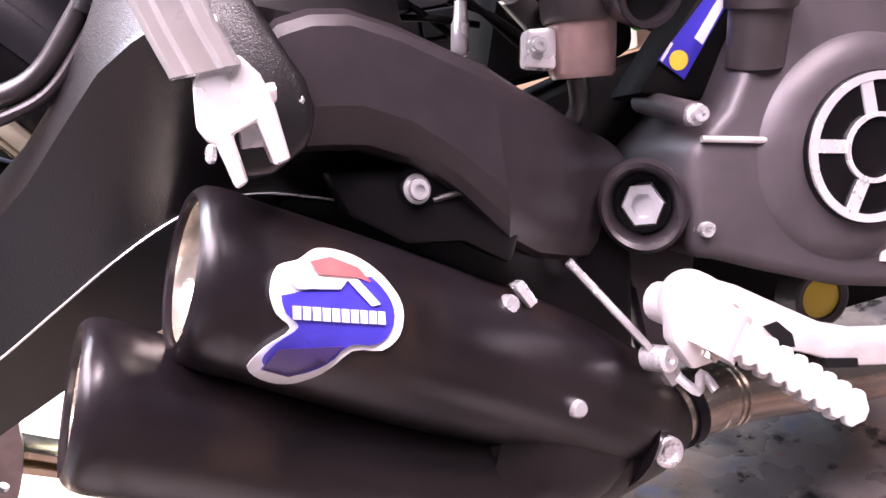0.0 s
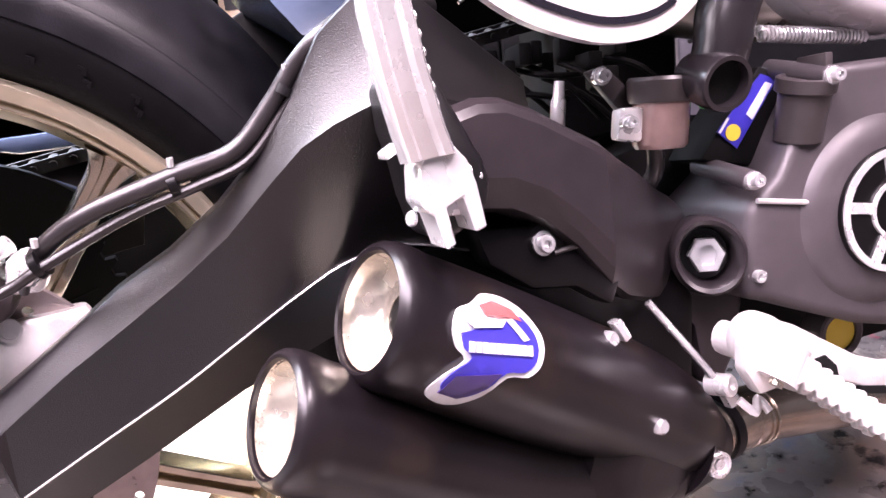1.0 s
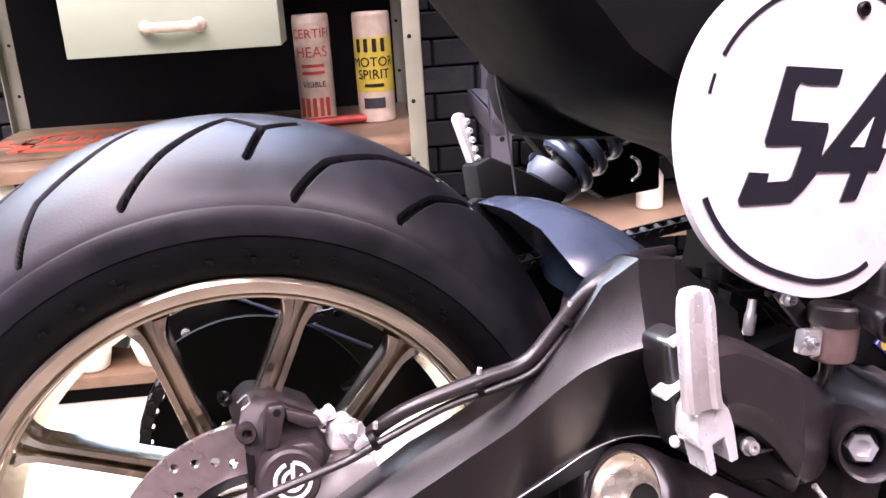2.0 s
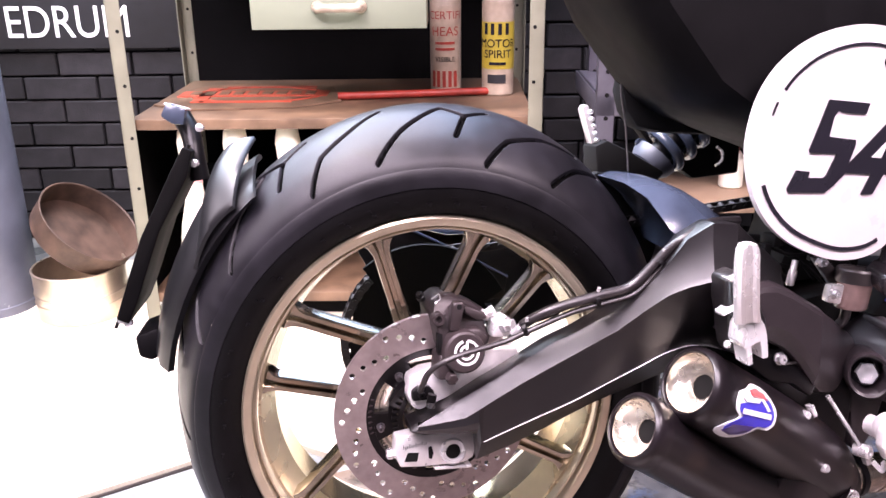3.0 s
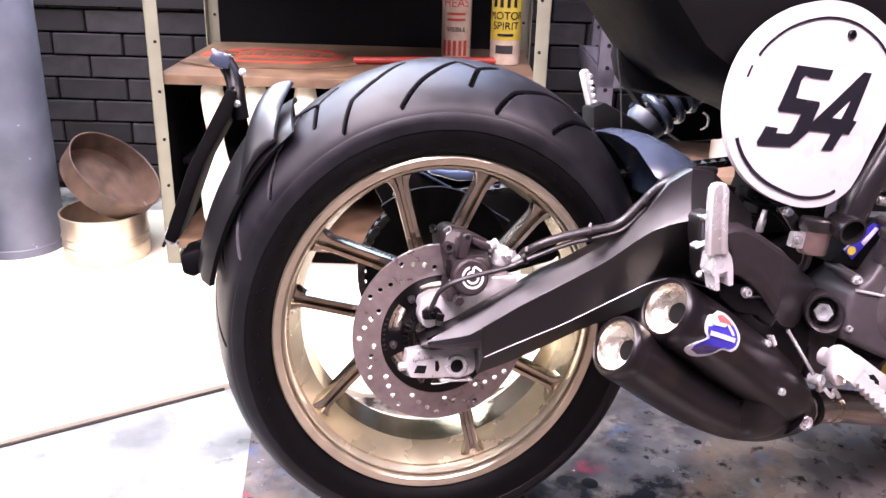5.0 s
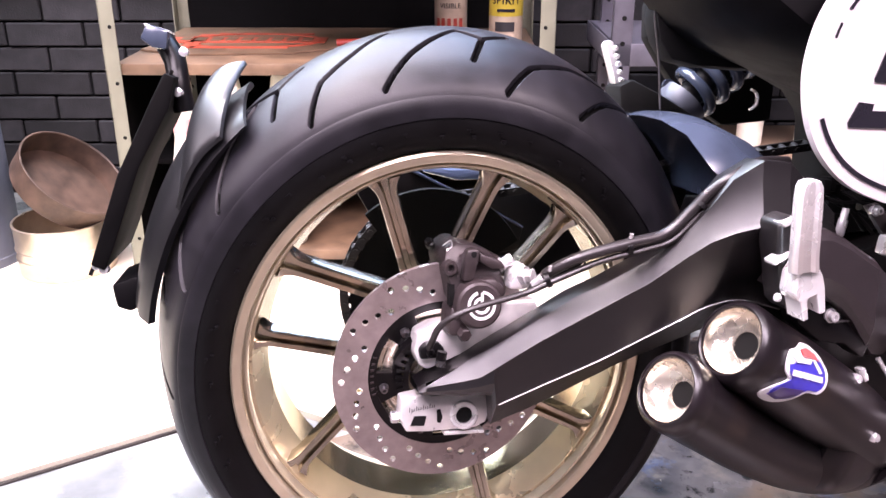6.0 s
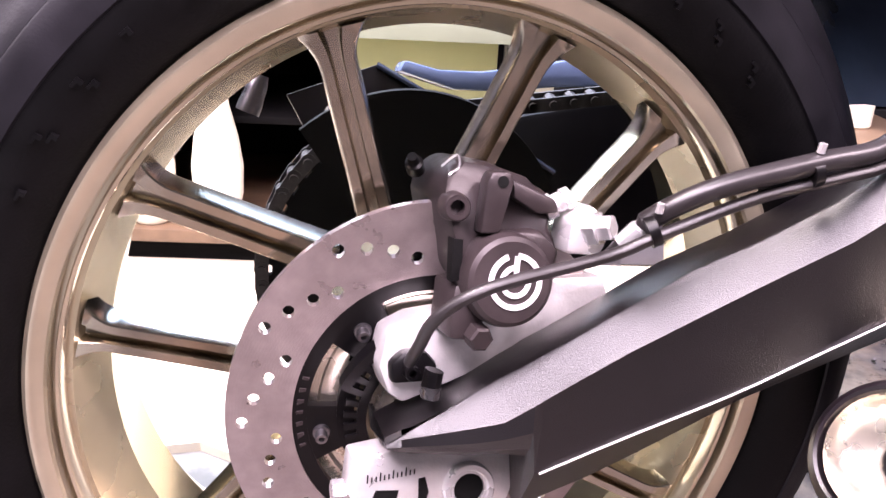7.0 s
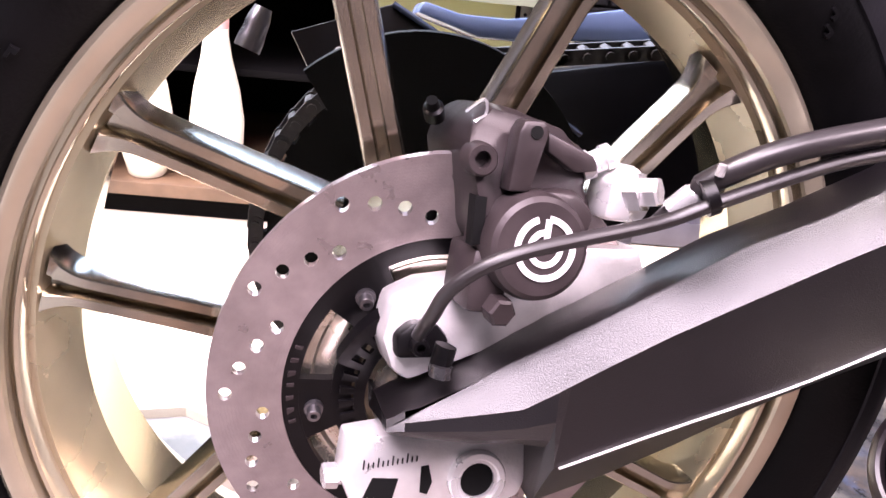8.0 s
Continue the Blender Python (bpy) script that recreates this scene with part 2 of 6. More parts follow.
def smooth(pts, k=6, closed=False):
    """A smooth line through the points."""
    pts = [V(p) for p in pts]
    n, out = len(pts), []
    for i in range(n if closed else n - 1):
        a, b, c, d = (pts[(i + j) % n] if closed else pts[min(max(i + j, 0), n - 1)] for j in (-1, 0, 1, 2))
        for s in range(k):
            t = s / k
            out.append(0.5 * (2 * b + (c - a) * t + (2 * a - 5 * b + 4 * c - d) * t * t + (3 * b - a - 3 * c + d) * t ** 3))
    if not closed:
        out.append(pts[-1])
    return out


def loft(bm, rings, caps=(True, True), closed=False):
    vs = [[bm.verts.new(p) for p in r] for r in rings]
    n = len(vs[0])
    for a, b in zip(vs, vs[1:] + (vs[:1] if closed else [])):
        for i in range(n):
            bm.faces.new((a[i], a[(i + 1) % n], b[(i + 1) % n], b[i]))
    if not closed and caps[0]:
        bm.faces.new(vs[0])
    if not closed and caps[1]:
        bm.faces.new(vs[-1][::-1])
    return bm


def frames(path):
    """Each point's direction and two sides, carried along the path without twist."""
    out, side = [], None
    for i, p in enumerate(path):
        d = (path[min(i + 1, len(path) - 1)] - path[max(i - 1, 0)]).normalized()
        if side is None:
            side = d.cross(V((0, 0, 1)) if abs(d.z) < 0.9 else V((1, 0, 0))).normalized()
        side = (side - d * side.dot(d)).normalized()
        out.append((p, d, side, d.cross(side)))
    return out


def sweep(path, radii, n=14, bm=None, caps=(True, True), flat=1.0):
    path = [V(p) for p in path]
    if not hasattr(radii, "__len__"):
        radii = [radii] * len(path)
    rings = [[p + r * (math.cos(2 * math.pi * j / n) * s + flat * math.sin(2 * math.pi * j / n) * u) for j in range(n)] for (p, d, s, u), r in zip(frames(path), radii)]
    return loft(bm or bmesh.new(), rings, caps)


def rod(a, b, r, n=14, r2=None, bm=None):
    return sweep([a, b], [r, r if r2 is None else r2], n, bm)


def turned(a, axis, steps, n=24, bm=None, caps=(True, True)):
    """A turned piece: (distance along the axis, radius) in steps."""
    a, axis = V(a), V(axis).normalized()
    s = axis.cross(V((0, 0, 1)) if abs(axis.z) < 0.9 else V((1, 0, 0))).normalized()
    u = axis.cross(s)
    rings = [[a + axis * d + r * (math.cos(2 * math.pi * j / n) * s + math.sin(2 * math.pi * j / n) * u) for j in range(n)] for d, r in steps]
    return loft(bm or bmesh.new(), rings, caps)


def slab(poly, y0, y1, bevel=0.002, bm=None, seg=2, axis="y"):
    """A flat polygon of (x, z) between two depths, with rounded edges. The depths may be functions of x and z."""
    f0 = y0 if callable(y0) else (lambda x, z: y0)
    f1 = y1 if callable(y1) else (lambda x, z: y1)
    b = bmesh.new()
    lo = [b.verts.new((x, f0(x, z), z)) for x, z in poly]
    hi = [b.verts.new((x, f1(x, z), z)) for x, z in poly]
    n = len(poly)
    b.faces.new(lo), b.faces.new(hi[::-1])
    for i in range(n):
        b.faces.new((lo[i], hi[i], hi[(i + 1) % n], lo[(i + 1) % n]))
    if bevel:
        b.normal_update()
        es = [e for e in b.edges if len(e.link_faces) == 2 and e.calc_face_angle(0) > 0.5]
        bmesh.ops.bevel(b, geom=es, offset=bevel, segments=seg, affect="EDGES", profile=0.5)
    if bm is None:
        return b
    me = bpy.data.meshes.new("t")
    b.to_mesh(me)
    b.free()
    bm.from_mesh(me)
    bpy.data.meshes.remove(me)
    return bm


def block(x0, x1, y0, y1, z0, z1, bevel=0.002, bm=None, seg=2):
    return slab([(x0, z0), (x1, z0), (x1, z1), (x0, z1)], y0, y1, bevel, bm, seg)


def join(bms):
    out = bmesh.new()
    for b in bms:
        me = bpy.data.meshes.new("t")
        b.to_mesh(me)
        b.free()
        out.from_mesh(me)
        bpy.data.meshes.remove(me)
    return out


def placed(bm, m):
    bmesh.ops.transform(bm, matrix=m, verts=bm.verts[:])
    return bm


def lettering(text, size, depth=0.001):
    """Words as a mesh in the x-z plane, standing on the origin, facing -y."""
    cu = bpy.data.curves.new("t", "FONT")
    cu.body, cu.size, cu.extrude, cu.align_x = text, size, depth / 2, "CENTER"
    ob = bpy.data.objects.new("t", cu)
    scene.collection.objects.link(ob)
    bpy.context.view_layer.update()
    me = bpy.data.meshes.new_from_object(ob.evaluated_get(bpy.context.evaluated_depsgraph_get()))
    bm = bmesh.new()
    bm.from_mesh(me)
    bpy.data.objects.remove(ob)
    bpy.data.curves.remove(cu)
    bpy.data.meshes.remove(me)
    return placed(bm, pose(0, 0, 0, 90))


def islands(bm):
    """The separate pieces of a mesh, each as a mesh of its own."""
    bm.verts.index_update()
    seen, out = set(), []
    for v0 in bm.verts:
        if v0 in seen:
            continue
        group, todo = [], [v0]
        seen.add(v0)
        while todo:
            v = todo.pop()
            group.append(v)
            for e in v.link_edges:
                w = e.other_vert(v)
                if w not in seen:
                    seen.add(w)
                    todo.append(w)
        b, at = bmesh.new(), {}
        for v in group:
            at[v] = b.verts.new(v.co)
        for f in {f for v in group for f in v.link_faces}:
            b.faces.new([at[v] for v in f.verts])
        out.append(b)
    bm.free()
    return out


def thing(name, label, category, m=None, group="", kind=""):
    ob = new(name)
    ob.empty_display_size = 0.05
    if m is not None:
        ob.matrix_world = m
    return tagged(ob, label, category, group, kind)


def socket_bolt(a, axis, r, parent, name="bolt", material=None, washer=True):
    axis = V(axis).normalized()
    a, r = V(a), r * 0.8
    bm = turned(a - axis * 0.004, axis, [(0, r * 1.35), (0.005, r * 1.35), (0.0052, r), (0.010, r), (0.011, r * 0.9), (0.011, r * 0.5), (0.007, r * 0.48)] if washer else [(0, r), (0.010, r), (0.011, r * 0.9), (0.011, r * 0.5), (0.007, r * 0.48)], 20)
    return part(name, bm, material or M_STEEL, parent)


# ---- the motorcycle: x ahead, y away from its right side, z up, about the rear axle ----
LEAN = Matrix(((0.9923, 0.1137, -0.0490), (-0.1183, 0.9877, -0.1023), (0.0367, 0.1073, 0.9935))).to_4x4()
bike = thing("motorcycle", "black cafe racer motorcycle with gold wheel standing on the floor", "motorcycle", Matrix.Translation((0.0218, 0.0123, 0.3782)) @ LEAN)

ROUND = Matrix(((1.0243, 0.0295, 0.0023), (0.0320, 1.0052, 0.0318), (0.0019, 0.0344, 1.1953)))  # the wheel stands a little taller than wide
DISC_Y, SHIFT = -0.084, [0.0]


def wp(r, a, y):
    """A place on the wheel: radius, degrees and depth."""
    return ROUND @ V((r * math.cos(radians(a)), y + SHIFT[0], r * math.sin(radians(a))))


def ring_of(profile, n=180, a0=0.0, a1=360.0):
    """A ring turned round the axle from a closed profile of (radius, depth)."""
    full = a1 - a0 >= 360
    steps = n if full else n + 1
    rings = [[wp(r, a0 + (a1 - a0) * i / n, y) for r, y in profile] for i in range(steps)]
    return loft(bmesh.new(), rings, closed=full)


rim_profile = [(0.2315, -0.076), (0.2315, -0.072), (0.224, -0.066), (0.216, -0.05), (0.203, -0.03), (0.2, 0.03), (0.216, 0.05), (0.224, 0.066), (0.2315, 0.072), (0.2315, 0.076),
               (0.224, 0.077), (0.219, 0.07), (0.209, 0.05), (0.195, 0.028), (0.1965, -0.018), (0.1945, -0.021), (0.1955, -0.024),
               (0.2095, -0.0555), (0.2125, -0.0555), (0.2132, -0.067), (0.2140, -0.0688), (0.2158, -0.0694), (0.2165, -0.0685), (0.2166, -0.0610), (0.2190, -0.0610), (0.2192, -0.0735), (0.2205, -0.0758), (0.2265, -0.0785), (0.2290, -0.0785)]
wheel = part("rear_wheel", ring_of(rim_profile, 200), M_GOLD, bike, "gold painted cast alloy rear wheel rim", sharp=28)

# barrel lighter in front, darker in its depth: light and shade by colour
wheel.data.materials.append(M_BARREL_SHADED)
wheel.data.materials.append(M_BARREL_LIT)
for poly in wheel.data.polygons:
    c = ROUND.inverted() @ poly.center
    if math.hypot(c.x, c.z) < 0.2120:
        poly.material_index = 1 if c.y > -0.0215 else 2

# tyre: smooth body with grooves pressed into the tread
TREAD = [(-0.0935, 0.262), (-0.0915, 0.274), (-0.087, 0.2835), (-0.078, 0.292), (-0.06, 0.3015), (-0.04, 0.308), (-0.02, 0.3125), (0.0, 0.314), (0.02, 0.3125), (0.04, 0.308), (0.06, 0.3015), (0.078, 0.292), (0.087, 0.2835), (0.0915, 0.274), (0.0935, 0.262)]
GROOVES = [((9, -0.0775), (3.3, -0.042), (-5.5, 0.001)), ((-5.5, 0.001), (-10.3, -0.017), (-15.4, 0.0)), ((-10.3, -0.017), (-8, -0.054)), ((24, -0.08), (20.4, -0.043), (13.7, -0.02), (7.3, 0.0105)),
           ((30.6, -0.051), (28.8, -0.012), (23.8, 0.005)), ((35.7, 0.005), (28.8, -0.012)), ((-14.4, -0.082), (-19.2, -0.049), (-28.1, -0.019), (-37.4, -0.003)), ((-30.4, -0.079), (-36.3, -0.041), (-44, -0.008))]


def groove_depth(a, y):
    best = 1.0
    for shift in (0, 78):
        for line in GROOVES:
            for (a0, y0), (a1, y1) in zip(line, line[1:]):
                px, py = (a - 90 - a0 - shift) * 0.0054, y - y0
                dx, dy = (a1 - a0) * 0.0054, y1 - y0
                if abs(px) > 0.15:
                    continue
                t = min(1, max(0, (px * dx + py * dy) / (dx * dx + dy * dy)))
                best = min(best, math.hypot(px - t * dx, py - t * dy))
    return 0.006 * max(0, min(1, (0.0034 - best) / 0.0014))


CROWN = smooth([(y, 0, r) for y, r in TREAD], 12)


def tread_radius(y):
    for a, b in zip(CROWN, CROWN[1:]):
        if a.x <= y <= b.x:
            return a.z + (b.z - a.z) * (y - a.x) / max(1e-6, b.x - a.x)
    return 0.262


tread_y = [-0.087 + 0.0009 * i for i in range(118)] + [0.0242 + 0.0062 * i for i in range(11)]
tread_r = [tread_radius(y) for y in tread_y]
bm = bmesh.new()
turns = [45 + 0.13 * i for i in range(1116)] + [190 + 1.5 * i for i in range(1, 143)]
rows, na, groove_at = [], len(turns), []
for a in turns:
    seen = 45 < a < 190
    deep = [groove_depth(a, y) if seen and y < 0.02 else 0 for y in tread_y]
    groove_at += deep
    rows.append([bm.verts.new(wp(r - g, a, y)) for y, r, g in zip(tread_y, tread_r, deep)])
for i in range(na):
    r0, r1 = rows[i], rows[(i + 1) % na]
    for j in range(len(tread_y) - 1):
        bm.faces.new((r0[j], r0[j + 1], r1[j + 1], r1[j]))
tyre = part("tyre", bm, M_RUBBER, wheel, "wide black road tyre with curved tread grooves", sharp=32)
# groove floors turn near-black: their shade is put into the colour
tyre.data.materials.append(M_GROOVE_SHADE)
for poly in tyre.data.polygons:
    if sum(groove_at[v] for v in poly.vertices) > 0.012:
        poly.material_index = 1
side = [(0.2835, -0.0868), (0.2825, -0.0885), (0.274, -0.092), (0.2662, -0.0933), (0.2652, -0.0920), (0.262, -0.0930), (0.25, -0.091), (0.24, -0.0845), (0.2335, -0.0765), (0.229, -0.07), (0.229, 0.07), (0.24, 0.0845), (0.25, 0.091), (0.262, 0.0935), (0.274, 0.092), (0.2825, 0.0885), (0.2835, 0.0868), (0.27, 0.07), (0.27, -0.07)]
part("sidewall", ring_of(side, 180), M_SIDEWALL, tyre, "dark smooth tyre sidewall", sharp=50)
flank = tyre.children[0].data
flank.materials.append(M_RUBBER)
for poly in flank.polygons:
    c = ROUND.inverted() @ poly.center
    if math.hypot(c.x, c.z) > 0.2655 and abs(c.y) > 0.08:
        poly.material_index = 1
for a in range(46, 200, 7):
    for k in range(2):
        if (a * 5 + k * 3) % 4 < 3:
            c = [wp(0.2475 + 0.0055 * k + dr, a + da + k, -0.0935) for dr, da in ((0, 0), (0.0035, 0.1), (0.0035, 1.2), (0.002, 1.2), (0.002, 0.5), (0, 0.5))]
            part("moulded_marking", loft(bmesh.new(), [c, [p + V((0, 0.004, 0)) for p in c]]), M_SIDEWALL, tyre)

# spokes with a double rib
for out_a, in_a in ((141.3, 123.5), (104.7, 105.4), (71.5, 84), (45.7, 46.3), (164.5, 164.5), (211, 198), (285.4, 289), (330, 330), (8, 2)):
    bm = bmesh.new()
    p0, p1 = wp(0.205, out_a, -0.050), wp(0.1, in_a, -0.050)
    d = (p1 - p0).normalized()
    q = d.cross(V((0, 1, 0))).normalized()
    prof = [(-0.0145, 0.012), (-0.0138, 0.0), (-0.0125, -0.0035), (-0.0115, -0.004), (-0.0048, -0.004), (-0.0042, -0.003), (-0.0030, 0.004), (0.0030, 0.004), (0.0042, -0.003), (0.0048, -0.004), (0.0115, -0.004), (0.0125, -0.0035), (0.0138, 0.0), (0.0145, 0.012), (0.009, 0.018), (-0.009, 0.018)]
    rings = []
    for t in (-0.02, 0.0, 0.03, 0.06, 0.09, 0.12, 0.16, 0.3, 0.6, 0.8, 1.0):
        w = 0.76 + 0.55 * (max(0, 0.16 - t) / 0.16) ** 2 + 0.15 * max(0, t - 0.5)
        c = p0.lerp(p1, t)
        rings.append([c + q * (u * w) + ROUND @ V((0, v, 0)) for u, v in prof])
    part("spoke", loft(bm, rings), M_SPOKE, wheel, "bare machined spoke with two ribs", sharp=25)
part("hub", ring_of([(0.03, -0.06), (0.05, -0.058), (0.056, -0.05), (0.06, 0.05), (0.05, 0.06), (0.03, 0.06)], 64), M_GOLD, wheel)

# brake disc
SHIFT[0] = 0.0105
holes = []
for g in range(12):
    for k in range(4):
        holes.append((0.0935 + 0.0064 * k, 94.25 + 30 * g + 7.7 * k))


def drilled(bm, r0, r1, centres, hr, y0, y1):
    """A flat ring with round holes through it."""
    edges = []
    for r, n in ((r0, 90), (r1, 120)):
        vs = [bm.verts.new(wp(r, 360 * i / n, y0)) for i in range(n)]
        edges += [bm.edges.new((vs[i], vs[(i + 1) % n])) for i in range(n)]
    for r, a in centres:
        c = wp(r, a, y0)
        vs = [bm.verts.new(c + ROUND @ V((hr * math.cos(t * math.pi / 5), 0, hr * math.sin(t * math.pi / 5)))) for t in range(10)]
        edges += [bm.edges.new((vs[i], vs[(i + 1) % 10])) for i in range(10)]
    bmesh.ops.triangle_fill(bm, use_beauty=True, use_dissolve=False, edges=edges, normal=(0, -1, 0))
    got = bmesh.ops.extrude_face_region(bm, geom=bm.faces[:])
    bmesh.ops.translate(bm, vec=ROUND @ V((0, y1 - y0, 0)), verts=[v for v in got["geom"] if isinstance(v, bmesh.types.BMVert)])
    return bm


disc = part("brake_disc", drilled(bmesh.new(), 0.083, 0.1225, holes, 0.0037, DISC_Y, DISC_Y + 0.004), M_DISC, wheel, "drilled steel brake disc")
# carrier inside the braking ring with windows
carrier = part("disc_carrier", ring_of([(0.074, -0.0825), (0.0838, -0.083), (0.0838, -0.078), (0.074, -0.078)], 90), M_BLACK_METAL, wheel, "black disc carrier with cut windows")
part("carrier_ring", ring_of([(0.045, -0.08), (0.056, -0.0815), (0.056, -0.075), (0.045, -0.075)], 90), M_BLACK_METAL, carrier)
for a in range(0, 360, 60):
    part("carrier_arm", loft(bmesh.new(), [[wp(r, a - 8 + t * 7, y) for r, y in ((0.054, -0.0808), (0.076, -0.0822), (0.076, -0.0775), (0.054, -0.076))] for t in range(5)]), M_BLACK_METAL, carrier)
for a in (126, 186, 66, 246, 306, 6):
    socket_bolt(wp(0.066, a, -0.083), (0, -1, 0), 0.005, wheel, "disc_bolt", M_DARK_STEEL)
part("hub_flange", ring_of([(0.05, -0.072), (0.060, -0.0735), (0.066, -0.0725), (0.068, -0.0745), (0.076, -0.0735), (0.074, -0.06), (0.05, -0.06)], 72), M_LINER, wheel, "polished hub flange behind the disc carrier")
bm = bmesh.new()
for i in range(40):
    a = i * 9
    loft(bm, [[wp(r, a + da, y) for r, y in ((0.044, -0.088), (0.052, -0.088), (0.052, -0.086), (0.044, -0.086))] for da in (0, 4.5)])
loft(bm, [[wp(r, a, y) for r, y in ((0.038, -0.088), (0.044, -0.088), (0.044, -0.084), (0.038, -0.084))] for a in range(0, 360, 6)], closed=True)
part("sensor_ring", bm, M_BLACK_METAL, wheel, "slotted wheel speed sensor ring")
part("axle_collar", ring_of([(0.016, -0.105), (0.030, -0.1), (0.034, -0.088), (0.036, -0.06), (0.016, -0.06)], 48), M_LINER, wheel, "brass coloured axle collar")
bm = bmesh.new()
for i in range(7):
    a = 158 + i * 5.2
    loft(bm, [[wp(0.0785 + dr, a + da, -0.0837) for dr, da in ((-0.002, 0), (0.002, 0.2), (0.002, 1.4 + (i % 3) * 0.6), (-0.002, 1.2))], [wp(0.0785 + dr, a + da, -0.082) for dr, da in ((-0.002, 0), (0.002, 0.2), (0.002, 1.4 + (i % 3) * 0.6), (-0.002, 1.2))]])
part("stamped_marking", bm, M_CALIPER, wheel)

# sprocket, chain and guard on the far side
SHIFT[0] = 0.0
CH_Y = 0.10
bm = ring_of([(0.084, CH_Y), (0.1, CH_Y), (0.1, CH_Y + 0.006), (0.084, CH_Y + 0.006)], 90)
for i in range(42):
    a = i * 360 / 42
    loft(bm, [[wp(r, a + da, CH_Y) for r, da in ((0.099, -2.6), (0.108, -0.9), (0.108, 0.9), (0.099, 2.6))], [wp(r, a + da, CH_Y + 0.006) for r, da in ((0.099, -2.6), (0.108, -0.9), (0.108, 0.9), (0.099, 2.6))]])
for a in range(0, 360, 60):
    loft(bm, [[wp(r, a + da, y) for da, y in ((-9, CH_Y), (9, CH_Y), (9, CH_Y + 0.006), (-9, CH_Y + 0.006))] for r in (0.045, 0.086)])
loft(bm, [[wp(r, a, y) for r, y in ((0.04, CH_Y + 0.001), (0.0855, CH_Y + 0.001), (0.0855, CH_Y + 0.005), (0.04, CH_Y + 0.005))] for a in range(0, 360, 6)], closed=True)
part("sprocket", bm, M_SHADE, wheel, "black toothed rear sprocket")


def chain_link():
    bm = bmesh.new()
    for y in (-0.008, 0.006):
        out = []
        for i in range(20):
            t = 2 * math.pi * i / 20
            out.append((0.008 * (1 if math.cos(t) > 0 else -1) * 0.98 + 0.0066 * math.cos(t), 0.0066 * math.sin(t) * (0.8 + 0.2 * abs(math.cos(t)))))
        slab(out, y, y + 0.002, 0.0, bm)
    for x in (-0.008, 0.008):
        rod((x, -0.010, 0), (x, 0.010, 0), 0.0032, 8, bm=bm)
        rod((x, -0.006, 0), (x, 0.006, 0), 0.005, 8, bm=bm)
    return bm


link = None
c0 = wp(0.0, 0, CH_Y + 0.003)
path = [wp(0.108, a, CH_Y + 0.003) for a in range(92, 262, 8)]
top_dir, bot_dir = V((0.58, 0, 0.045)), V((0.58, 0, 0.10))
path = [path[0] + top_dir * t / 14 for t in range(14, 0, -1)] + path + [path[-1] + bot_dir * t / 14 for t in range(1, 15)]
chain = None
run, want = 0.0, 0.0
for a, b in zip(path, path[1:]):
    seg = (b - a).length
    while want < run + seg:
        p = a.lerp(b, (want - run) / seg)
        d = (b - a).normalized()
        m = Matrix.Translation(p) @ Matrix(((d.x, 0, -d.z), (0, 1, 0), (d.z, 0, d.x))).transposed().inverted().to_4x4()
        if chain is None:
            chain = part("chain", chain_link(), M_CHAIN, bike, "dark oiled drive chain")
            chain.matrix_basis = m
            base = m
        else:
            again("link", chain, base.inverted() @ m, chain)
        want += 0.0162
    run += seg

# ---- swingarm ----
# each assembly's drawing, turned into the wheel's axes
FRAME = {
    "body": Matrix(((1.0275, -0.0621, 0.1188, -0.0003), (0.1150, 1.1479, 0.3313, 0.0331), (-0.1648, -0.3597, 0.9880, -0.0250), (0.0000, 0.0000, 0.0000, 1.0000))),
    "caliper": Matrix(((0.9527, -0.1676, 0.1193, -0.0167), (0.0615, 1.1894, 0.3470, 0.0447), (-0.1617, -0.3979, 0.9176, -0.0304), (0, 0, 0, 1))),
    "arm": Matrix(((1.0225, -0.0504, 0.1012, 0.0012), (0.0868, 1.1239, 0.2912, 0.0297), (-0.1134, -0.4037, 0.9660, -0.0370), (0, 0, 0, 1))),
    "exhaust": Matrix(((1.0113, -0.1462, 0.1071, -0.0159), (0.1032, 1.1460, 0.3113, 0.0348), (-0.1531, -0.4543, 1.0030, -0.0505), (0, 0, 0, 1))),
    "cover": Matrix(((1.0238, -0.0564, 0.1027, 0.0042), (0.1064, 1.1276, 0.3781, 0.0259), (-0.1694, -0.3873, 1.0552, -0.0338), (0, 0, 0, 1))),
    "engine": Matrix(((1.1122, 0.0257, 0.1521, -0.0226), (0.0462, 1.0600, 0.2994, 0.0600), (-0.1711, -0.3797, 0.9944, -0.0316), (0, 0, 0, 1))),
    "plate": Matrix(((1.0339, -0.0622, 0.1271, 0.0174), (0.1099, 1.1480, 0.3245, 0.0628), (-0.1672, -0.3597, 0.9848, -0.0339), (0, 0, 0, 1))),
    "far": Matrix(((1.1187, -0.0621, 0.0411, -0.0064), (0.0884, 1.1479, 0.3539, 0.0414), (-0.1347, -0.3597, 0.9624, -0.0282), (0, 0, 0, 1))),
    "peg": Matrix(((1.0091, -0.0734, 0.1802, 0.0061), (0.1026, 1.1402, 0.3729, 0.0597), (-0.1475, -0.3491, 0.9304, -0.0233), (0, 0, 0, 1))),
}


FRAME["adjuster"] = Matrix.Translation((0.010, 0.012, -0.0205)) @ FRAME["caliper"]
FRAME["tail_plate"] = Matrix.Translation((-0.024, 0, -0.006)) @ FRAME["body"]


def assembly(name):
    BODY[:] = [FRAME[name]]


